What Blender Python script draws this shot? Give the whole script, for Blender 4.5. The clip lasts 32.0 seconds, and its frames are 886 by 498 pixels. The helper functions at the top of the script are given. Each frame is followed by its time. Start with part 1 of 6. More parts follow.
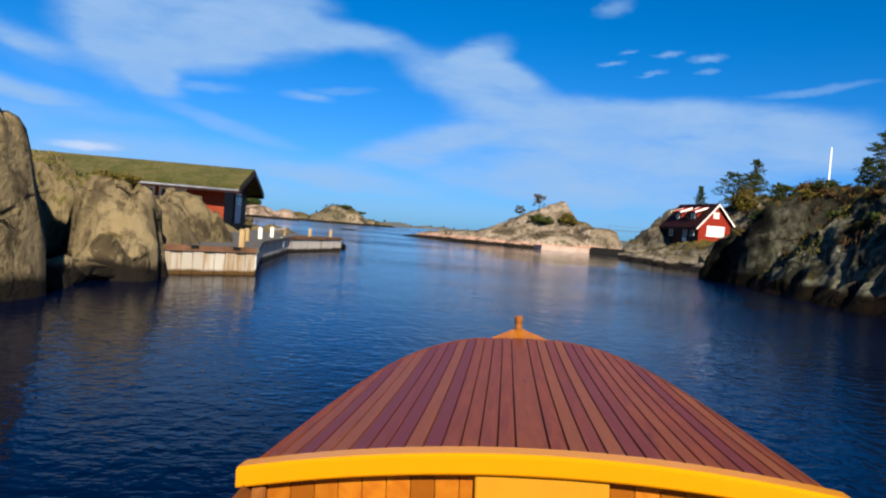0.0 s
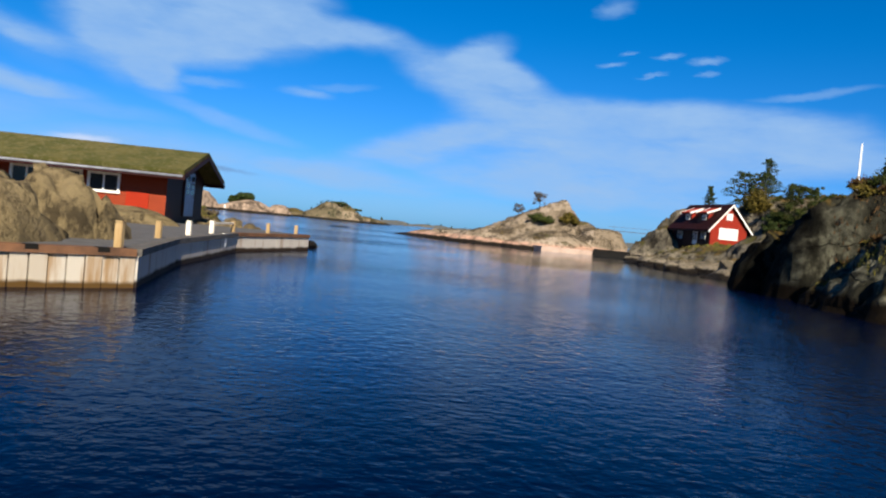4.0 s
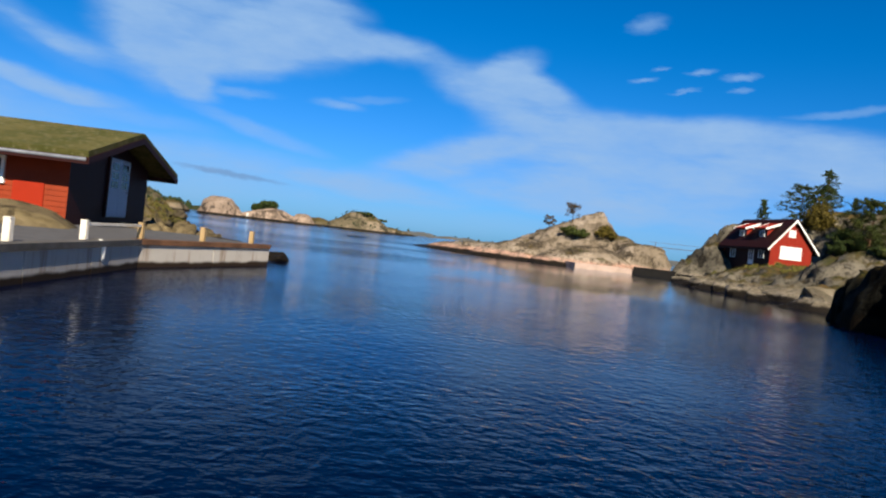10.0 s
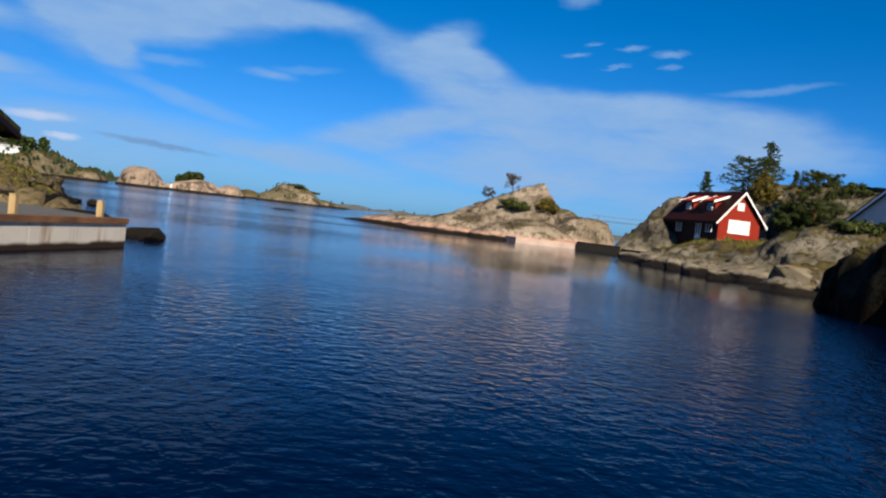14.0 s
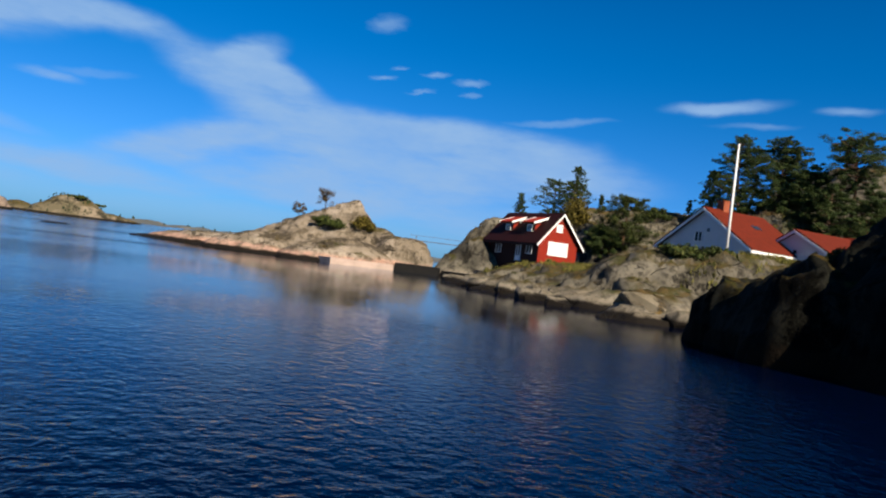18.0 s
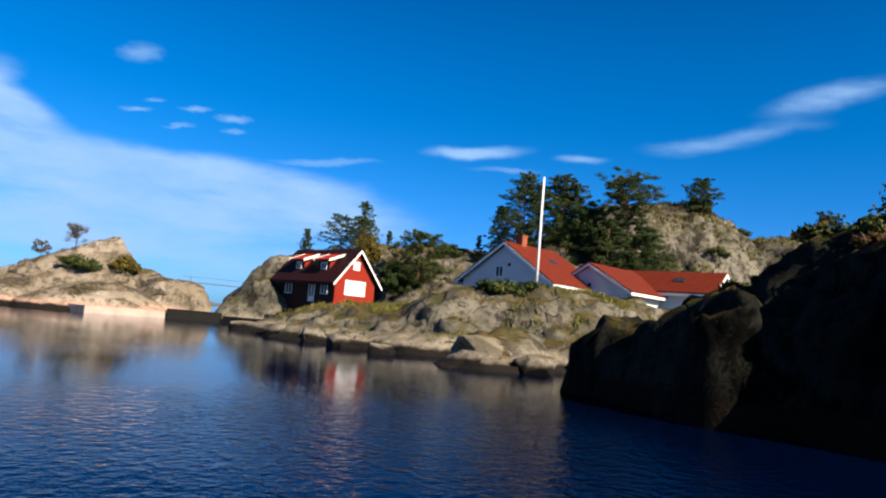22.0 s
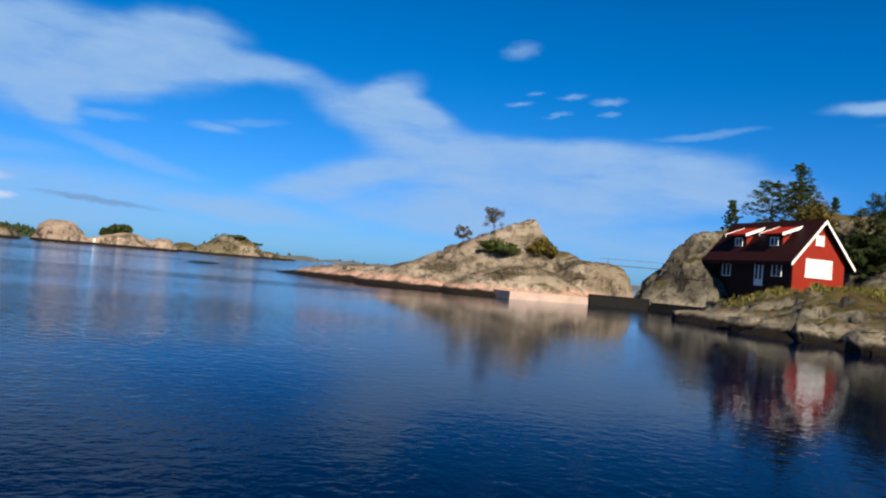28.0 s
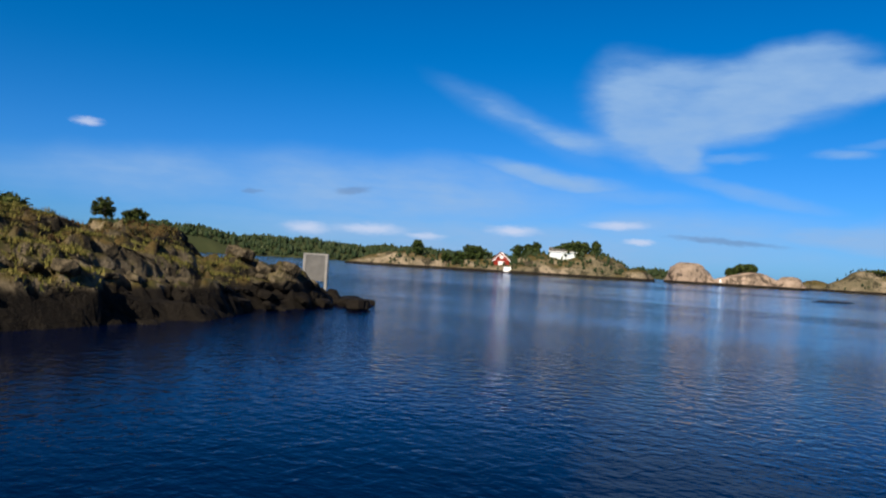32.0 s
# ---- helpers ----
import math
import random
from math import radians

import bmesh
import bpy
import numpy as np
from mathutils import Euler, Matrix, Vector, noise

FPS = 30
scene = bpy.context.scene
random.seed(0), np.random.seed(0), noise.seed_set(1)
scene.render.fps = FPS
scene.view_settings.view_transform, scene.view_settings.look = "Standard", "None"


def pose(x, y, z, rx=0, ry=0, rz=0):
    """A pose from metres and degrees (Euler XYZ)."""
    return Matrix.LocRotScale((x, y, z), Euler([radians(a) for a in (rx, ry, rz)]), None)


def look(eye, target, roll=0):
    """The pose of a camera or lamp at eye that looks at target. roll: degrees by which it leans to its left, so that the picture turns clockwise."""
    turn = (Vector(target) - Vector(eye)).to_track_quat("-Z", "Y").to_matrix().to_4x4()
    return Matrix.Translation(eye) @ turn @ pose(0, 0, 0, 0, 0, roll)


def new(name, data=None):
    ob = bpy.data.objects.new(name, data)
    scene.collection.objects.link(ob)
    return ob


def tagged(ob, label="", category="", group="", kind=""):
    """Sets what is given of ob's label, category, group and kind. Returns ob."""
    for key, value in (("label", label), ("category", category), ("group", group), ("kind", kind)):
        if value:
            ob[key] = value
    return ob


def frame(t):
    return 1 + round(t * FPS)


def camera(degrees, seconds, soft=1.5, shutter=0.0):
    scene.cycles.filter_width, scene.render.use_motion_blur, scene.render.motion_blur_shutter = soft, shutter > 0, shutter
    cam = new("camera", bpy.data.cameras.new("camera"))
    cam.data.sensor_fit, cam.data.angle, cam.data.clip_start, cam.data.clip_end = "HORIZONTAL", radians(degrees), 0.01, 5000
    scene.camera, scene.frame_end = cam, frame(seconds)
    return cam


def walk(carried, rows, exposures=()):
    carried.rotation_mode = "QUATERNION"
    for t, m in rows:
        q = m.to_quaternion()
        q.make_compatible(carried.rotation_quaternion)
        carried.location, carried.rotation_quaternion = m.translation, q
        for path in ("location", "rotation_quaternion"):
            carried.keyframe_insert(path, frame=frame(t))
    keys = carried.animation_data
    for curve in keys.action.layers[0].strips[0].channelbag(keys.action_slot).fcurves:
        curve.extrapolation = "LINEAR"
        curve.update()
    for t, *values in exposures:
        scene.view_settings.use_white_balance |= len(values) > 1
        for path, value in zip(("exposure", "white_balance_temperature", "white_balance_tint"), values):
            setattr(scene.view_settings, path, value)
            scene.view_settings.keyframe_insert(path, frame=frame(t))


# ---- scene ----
cam = camera(62.81, 32.0, soft=2.2)

# seconds, x, y, pitch, roll, yaw; the lens is 1.75 m above the water
EXPOSURES = ((0.0, 0.93), (10.0, 0.86), (15.0, 0.74), (18.0, 0.80), (20.0, 0.95), (22.0, 1.23), (24.5, 1.25), (26.5, 1.06), (28.0, 0.86), (30.0, 0.72), (32.0, 0.78))
ROWS = (
    (0.0, 0.000, 0.000, -1.59, -4.71, 0.00),
    (0.5, 0.074, 0.828, -1.17, -4.76, -0.53),
    (1.0, 0.147, 1.656, -1.22, -5.09, -0.36),
    (1.5, 0.219, 2.483, -1.78, -5.03, 0.25),
    (2.0, 0.289, 3.309, -2.07, -5.50, 0.39),
    (2.5, 0.358, 4.132, -2.00, -5.97, -0.16),
    (4.5, 0.622, 7.394, -1.32, -5.28, 0.04),
    (5.0, 0.683, 8.201, -0.87, -5.26, 0.50),
    (5.5, 0.743, 9.008, -0.62, -5.41, -0.34),
    (6.0, 0.801, 9.814, -0.32, -5.88, -0.13),
    (6.5, 0.859, 10.622, -0.68, -6.16, -0.12),
    (7.0, 0.914, 11.430, -0.52, -6.44, -0.26),
    (7.5, 0.970, 12.240, -0.31, -6.31, -0.18),
    (8.0, 1.025, 13.052, -0.67, -6.10, -0.10),
    (8.5, 1.082, 13.866, -0.77, -6.28, -0.06),
    (9.0, 1.140, 14.681, -0.17, -6.30, 0.16),
    (9.5, 1.199, 15.497, -0.42, -6.34, 1.15),
    (10.0, 1.258, 16.312, -0.92, -6.63, 2.02),
    (10.5, 1.314, 17.122, -1.03, -6.23, 1.33),
    (11.0, 1.365, 17.927, -0.48, -6.00, 0.91),
    (11.5, 1.406, 18.722, 0.11, -5.99, 0.92),
    (12.0, 1.436, 19.503, -0.36, -6.67, 0.83),
    (12.5, 1.458, 20.272, -1.25, -6.34, 0.13),
    (13.0, 1.464, 21.029, -1.29, -6.49, -1.23),
    (13.5, 1.456, 21.776, -1.26, -6.16, -0.91),
    (14.0, 1.446, 22.524, -2.44, -6.68, -3.10),
    (14.5, 1.449, 23.286, -0.84, -7.53, -7.16),
    (15.0, 1.461, 24.061, 2.20, -7.54, -10.83),
    (15.5, 1.477, 24.849, 2.41, -7.15, -12.24),
    (17.5, 1.556, 28.118, 1.56, -7.69, -16.42),
    (18.0, 1.586, 28.922, 0.90, -7.28, -18.42),
    (18.5, 1.619, 29.717, 0.66, -7.85, -18.75),
    (19.0, 1.651, 30.504, 2.41, -8.46, -20.21),
    (19.5, 1.683, 31.282, 4.78, -8.21, -25.35),
    (20.0, 1.711, 32.054, 5.77, -5.63, -29.66),
    (20.5, 1.732, 32.822, 7.04, -4.61, -34.20),
    (21.0, 1.746, 33.591, 7.11, -4.51, -35.74),
    (21.5, 1.755, 34.367, 7.91, -5.21, -37.12),
    (22.0, 1.758, 35.150, 5.90, -5.14, -36.61),
    (22.5, 1.758, 35.943, 5.53, -4.95, -35.55),
    (23.0, 1.753, 36.743, 5.30, -4.56, -34.44),
    (23.5, 1.743, 37.550, 5.42, -4.74, -34.48),
    (24.0, 1.727, 38.363, 6.10, -5.09, -35.97),
    (24.5, 1.706, 39.182, 5.09, -4.49, -33.36),
    (26.5, 1.585, 42.504, 4.38, -3.41, -24.95),
    (27.0, 1.544, 43.323, 3.24, -4.55, -20.05),
    (27.5, 1.497, 44.136, 2.01, -5.47, -14.20),
    (28.0, 1.444, 44.941, 1.74, -4.99, -7.05),
    (28.5, 1.384, 45.739, 1.84, -4.48, -0.37),
    (29.0, 1.318, 46.529, 0.71, -5.66, 6.91),
    (29.5, 1.245, 47.311, 1.22, -4.97, 13.79),
    (30.0, 1.161, 48.084, 2.52, -3.16, 20.56),
    (30.5, 1.068, 48.850, 3.63, -1.69, 25.83),
    (31.0, 0.969, 49.612, 2.66, -3.31, 29.89),
    (31.5, 0.868, 50.370, 1.54, -3.70, 35.22),
    (32.0, 0.765, 51.128, 1.25, -3.40, 39.90),
)
walk(cam, [(t, pose(x, y, 1.75, 90 + pitch, roll, yaw)) for t, x, y, pitch, roll, yaw in ROWS], EXPOSURES)

# ---- sky, sun ----
SUN_AZ, SUN_EL = 167.5, 35.0      # degrees clockwise from +y, and above the sea
world = bpy.data.worlds.new("sky")
scene.world = world
world.use_nodes = True
wn, wl = world.node_tree.nodes, world.node_tree.links
wn.clear()


def wnode(kind, **values):
    n = wn.new(kind)
    for k, v in values.items():
        n.inputs[k].default_value = v
    return n


def wmath(op, a, b=None, c=None):
    n = wn.new("ShaderNodeMath")
    n.operation = op
    for i, v in enumerate((a, b, c)):
        if v is None:
            continue
        if isinstance(v, (int, float)):
            n.inputs[i].default_value = v
        else:
            wl.new(v, n.inputs[i])
    return n.outputs[0]


sky = wn.new("ShaderNodeTexSky")
sky.sky_type, sky.sun_disc = "NISHITA", False
sky.sun_elevation, sky.sun_rotation = radians(SUN_EL), radians(SUN_AZ)
sky.altitude, sky.air_density, sky.dust_density, sky.ozone_density = 0, 1.0, 0.35, 3.5
tint = wn.new("ShaderNodeMix")
tint.data_type, tint.blend_type = "RGBA", "MULTIPLY"
tint.inputs["Factor"].default_value = 1.0
wl.new(sky.outputs[0], tint.inputs["A"])

coord = wn.new("ShaderNodeTexCoord")
split = wn.new("ShaderNodeSeparateXYZ")
wl.new(coord.outputs["Generated"], split.inputs[0])
azim = wmath("MULTIPLY", wmath("ARCTAN2", split.outputs[0], split.outputs[1]), 57.29578)
elev = wmath("MULTIPLY", wmath("ARCSINE", split.outputs[2]), 57.29578)
flat = wn.new("ShaderNodeCombineXYZ")
wl.new(azim, flat.inputs[0])
wl.new(elev, flat.inputs[1])


# the sky deepens from a pale blue rim to a strong blue above
rise = wn.new("ShaderNodeMapRange")
rise.interpolation_type = "SMOOTHSTEP"
for key, val in (("From Min", 0.0), ("From Max", 17.0), ("To Min", 0.0), ("To Max", 1.0)):
    rise.inputs[key].default_value = val
wl.new(elev, rise.inputs["Value"])
depth = wn.new("ShaderNodeMix")
depth.data_type = "RGBA"
wl.new(rise.outputs[0], depth.inputs["Factor"])
depth.inputs["A"].default_value = (0.27, 0.68, 1.42, 1)
depth.inputs["B"].default_value = (0.0, 0.64, 1.22, 1)
high = wn.new("ShaderNodeMapRange")
high.interpolation_type = "SMOOTHSTEP"
for key, val in (("From Min", 16.0), ("From Max", 50.0), ("To Min", 0.0), ("To Max", 1.0)):
    high.inputs[key].default_value = val
wl.new(elev, high.inputs["Value"])
zenith = wn.new("ShaderNodeMix")
zenith.data_type = "RGBA"
wl.new(high.outputs[0], zenith.inputs["Factor"])
wl.new(depth.outputs["Result"], zenith.inputs["A"])
zenith.inputs["B"].default_value = (0.0, 0.13, 0.42, 1)
wl.new(zenith.outputs["Result"], tint.inputs["B"])


def wnoise(scale, detail, rough, stretch):
    m = wn.new("ShaderNodeMapping")
    m.inputs["Scale"].default_value = stretch
    m.inputs["Rotation"].default_value = (0, 0, radians(-5))
    wl.new(flat.outputs[0], m.inputs[0])
    n = wnode("ShaderNodeTexNoise", Scale=scale, Detail=detail, Roughness=rough)
    wl.new(m.outputs[0], n.inputs["Vector"])
    return n


billow = wnoise(0.16, 5, 0.55, (0.7, 1.0, 1.0))
curl = wn.new("ShaderNodeVectorMath")
curl.operation = "MULTIPLY_ADD"
wl.new(billow.outputs["Color"], curl.inputs[0])
curl.inputs[1].default_value = (3.4, 2.0, 0)
curl.inputs[2].default_value = (-1.7, -1.0, 0)
warped = wn.new("ShaderNodeVectorMath")
warped.operation = "ADD"
wl.new(flat.outputs[0], warped.inputs[0])
wl.new(curl.outputs[0], warped.inputs[1])

# clouds: azimuth, elevation, half width, half height, tilt (all degrees), thickness, softness
CLOUDS = (
    (-25.8, 13.7, 5.2, 4.0, 0, 0.9, 1.1), (-24.2, 10.4, 4.2, 3.2, -25, 0.9, 1.1), (-21.6, 8.7, 2.6, 1.5, -15, 0.9, 1.1), (-16.2, 13.4, 8.6, 3.4, 8, 0.95, 1.1),
    (-19.4, 11.4, 5.0, 2.6, 14, 0.8, 1.1), (-14.0, 16.0, 6.0, 1.9, 0, 0.7, 1.1), (-8.4, 13.9, 6.4, 1.5, -5, 0.85, 1.1), (-21.2, 15.4, 4.2, 1.9, -4, 0.5, 1.1),
    (-30.0, 10.2, 4.6, 1.4, -16, 0.6, 1.1), (-31.8, 7.4, 9.0, 1.1, -8, 0.85, 1.1), (-35.6, 12.0, 7.0, 1.1, -24, 0.45, 1.1),
    (0.4, 12.0, 6.4, 2.1, -4, 0.95, 1.1), (2.0, 13.9, 3.3, 1.6, 16, 0.8, 1.1), (4.8, 12.0, 3.6, 1.6, -22, 0.7, 1.1), (3.4, 9.9, 5.4, 1.4, -6, 0.6, 1.1),
    (10.0, 9.6, 12.0, 2.0, 2, 0.8, 1.1), (22.0, 9.5, 11.0, 1.9, -2, 0.8, 1.1), (14.0, 6.8, 18.0, 2.8, -2, 0.95, 1.1), (-1.6, 6.5, 8.6, 1.7, 16, 0.75, 1.1),
    (28.5, 7.6, 9.0, 2.2, -4, 0.7, 1.1), (-9.0, 3.2, 12.0, 1.4, -5, 0.8, 1.1), (9.0, 3.9, 19.0, 2.2, -3, 0.85, 1.1), (-11.6, 9.1, 2.8, 0.6, 2, 0.7, 1.1),
    (38.2, 13.9, 5.4, 0.75, 6, 0.85, 1.1), (46.6, 13.7, 2.8, 0.5, 0, 0.6, 1.1), (40.5, 12.6, 4.0, 0.4, 0, 0.5, 1.1),
    (64.0, 18.0, 6.0, 1.3, 10, 0.6, 1.1), (55.2, 15.0, 5.6, 1.0, 6, 0.5, 1.1), (60.5, 16.0, 5.0, 0.8, 4, 0.35, 1.1),
)
VEILS = (
    (-34.4, 11.5, 8.6, 1.4, -24, 0.4, 1.1), (-38.5, 13.4, 4.0, 1.0, -25, 0.25, 1.1), (7.0, 8.0, 9.0, 1.6, 4, 0.6, 1.0), (22.0, 3.4, 18.0, 2.4, 0, 0.75, 1.0),
    (-9.0, 9.9, 3.2, 0.4, 8, 0.4, 0.9), (-17.0, 6.3, 7.0, 0.7, -12, 0.55, 0.9), (-44.0, 5.4, 20.0, 3.4, 0, 0.9, 0.9), (-62.0, 5.0, 14.0, 2.6, 2, 0.7, 1.0),
    (-22.0, 3.6, 15.0, 2.0, 0, 0.8, 1.0), (-36.0, 2.2, 34.0, 2.6, 0, 0.95, 1.0), (8.0, 1.6, 40.0, 1.6, 0, 0.4, 1.0), (26.0, 11.6, 4.6, 0.32, 6, 0.6, 0.9),
    (-27.0, 6.0, 9.0, 0.9, -4, 0.4, 1.0),
)
SMALL_CLOUDS = (
    (11.8, 17.4, 1.8, 0.75, 12, 0.5, 1.1), (12.0, 13.4, 1.2, 0.24, 10, 0.65, 1.1), (13.2, 14.3, 0.8, 0.18, 12, 0.45, 1.1),
    (16.0, 14.2, 1.2, 0.28, 8, 0.65, 1.1), (15.0, 12.8, 1.3, 0.22, 14, 0.55, 1.1), (18.9, 13.9, 1.5, 0.34, 6, 0.75, 1.1),
    (19.0, 13.0, 1.0, 0.2, 4, 0.45, 1.1), (-19.0, 9.0, 3.5, 0.5, 3, 0.5, 1.1),
)
# sunlit heaps low over the far shore
CUMULUS = (
    (-50.7, 2.3, 2.2, 0.6, 0, 0.75, 1.1), (-45.9, 2.5, 3.4, 0.55, 0, 0.75, 1.1), (-41.5, 2.2, 2.0, 0.3, 0, 0.6, 0.9), (-34.5, 3.0, 2.4, 0.5, 0, 0.8, 1.1),
    (-26.5, 3.8, 2.8, 0.42, 1, 0.7, 1.1), (-24.9, 2.6, 1.4, 0.28, 0, 0.7, 0.9), (-66.6, 8.6, 1.2, 0.4, 0, 0.7, 1.0),
)
GREY_CLOUDS = ((-18.7, 2.9, 4.6, 0.28, -3, 0.5, 0.8), (-47.3, 5.4, 1.6, 0.35, 8, 0.45, 0.8), (-54.9, 4.8, 0.9, 0.25, 0, 0.4, 0.8))


def cloud_mask(rows, source, join="MAXIMUM"):
    total = None
    for az, el, w, h, tilt, thick, soft in rows:
        m = wn.new("ShaderNodeMapping")
        m.vector_type = "TEXTURE"
        m.inputs["Location"].default_value = (az, el, 0)
        m.inputs["Rotation"].default_value = (0, 0, radians(tilt))
        m.inputs["Scale"].default_value = (w, h, 1)
        wl.new(source, m.inputs[0])
        r = wn.new("ShaderNodeVectorMath")
        r.operation = "LENGTH"
        wl.new(m.outputs[0], r.inputs[0])
        f = wn.new("ShaderNodeMapRange")
        f.interpolation_type = "SMOOTHSTEP"
        for k, v in (("From Min", 1.15), ("From Max", 1.15 - soft), ("To Min", 0.0), ("To Max", thick)):
            f.inputs[k].default_value = v
        wl.new(r.outputs["Value"], f.inputs["Value"])
        total = f.outputs[0] if total is None else wmath(join, total, f.outputs[0])
    return total


wisps = wnoise(0.5, 6, 0.6, (0.35, 1.5, 1.0))
wisp = wn.new("ShaderNodeMapRange")
for k, v in (("From Min", 0.28), ("From Max", 0.66), ("To Min", 0.6), ("To Max", 1.05)):
    wisp.inputs[k].default_value = v
wl.new(wisps.outputs["Fac"], wisp.inputs["Value"])
body = wn.new("ShaderNodeMapRange")
body.interpolation_type = "SMOOTHSTEP"
for k, v in (("From Min", 0.04), ("From Max", 0.78), ("To Min", 0.0), ("To Max", 1.0)):
    body.inputs[k].default_value = v
wl.new(wmath("MULTIPLY", cloud_mask(CLOUDS, warped.outputs[0], "ADD"), wisp.outputs[0]), body.inputs["Value"])
veil = wmath("MAXIMUM", body.outputs[0], wmath("MULTIPLY", cloud_mask(VEILS, warped.outputs[0]), wisp.outputs[0]))
torn = wnoise(1.5, 4, 0.6, (0.6, 1.6, 1.0))
tear = wn.new("ShaderNodeVectorMath")
tear.operation = "MULTIPLY_ADD"
wl.new(torn.outputs["Color"], tear.inputs[0])
tear.inputs[1].default_value = (1.5, 0.55, 0)
tear.inputs[2].default_value = (-0.75, -0.275, 0)
ragged = wn.new("ShaderNodeVectorMath")
ragged.operation = "ADD"
wl.new(flat.outputs[0], ragged.inputs[0])
wl.new(tear.outputs[0], ragged.inputs[1])
veil = wmath("MAXIMUM", veil, cloud_mask(SMALL_CLOUDS, ragged.outputs[0]))
mottle = wnoise(0.34, 5, 0.6, (0.5, 1.3, 1.0))
shade = wn.new("ShaderNodeMapRange")
for k, v in (("From Min", 0.3), ("From Max", 0.7), ("To Min", 0.66), ("To Max", 1.0)):
    shade.inputs[k].default_value = v
wl.new(mottle.outputs["Fac"], shade.inputs["Value"])
veil = wmath("MINIMUM", wmath("MULTIPLY", veil, shade.outputs[0]), 1.0)
white = wn.new("ShaderNodeMix")
white.data_type = "RGBA"
wl.new(veil, white.inputs["Factor"])
wl.new(tint.outputs["Result"], white.inputs["A"])
white.inputs["B"].default_value = (3.4, 5.6, 9.0, 1)
grey = wn.new("ShaderNodeMix")
grey.data_type = "RGBA"
wl.new(cloud_mask(GREY_CLOUDS, ragged.outputs[0]), grey.inputs["Factor"])
wl.new(white.outputs["Result"], grey.inputs["A"])
grey.inputs["B"].default_value = (1.7, 2.6, 4.4, 1)
heap = wn.new("ShaderNodeMix")
heap.data_type = "RGBA"
wl.new(cloud_mask(CUMULUS, ragged.outputs[0]), heap.inputs["Factor"])
wl.new(grey.outputs["Result"], heap.inputs["A"])
heap.inputs["B"].default_value = (7.4, 8.1, 10.2, 1)
back = wnode("ShaderNodeBackground", Strength=0.05)
wl.new(heap.outputs["Result"], back.inputs["Color"])
wo = wn.new("ShaderNodeOutputWorld")
wl.new(back.outputs[0], wo.inputs[0])

sun_data = bpy.data.lights.new("sun", "SUN")
sun_data.energy, sun_data.angle, sun_data.color = 5.0, radians(0.53), (1.0, 0.88, 0.70)
sun = new("sun", sun_data)
sa, se = radians(SUN_AZ), radians(SUN_EL)
to_sun = Vector((math.sin(sa) * math.cos(se), math.cos(sa) * math.cos(se), math.sin(se)))
sun.matrix_world = look((0, 0, 60), Vector((0, 0, 60)) - to_sun)

# ---- materials ----


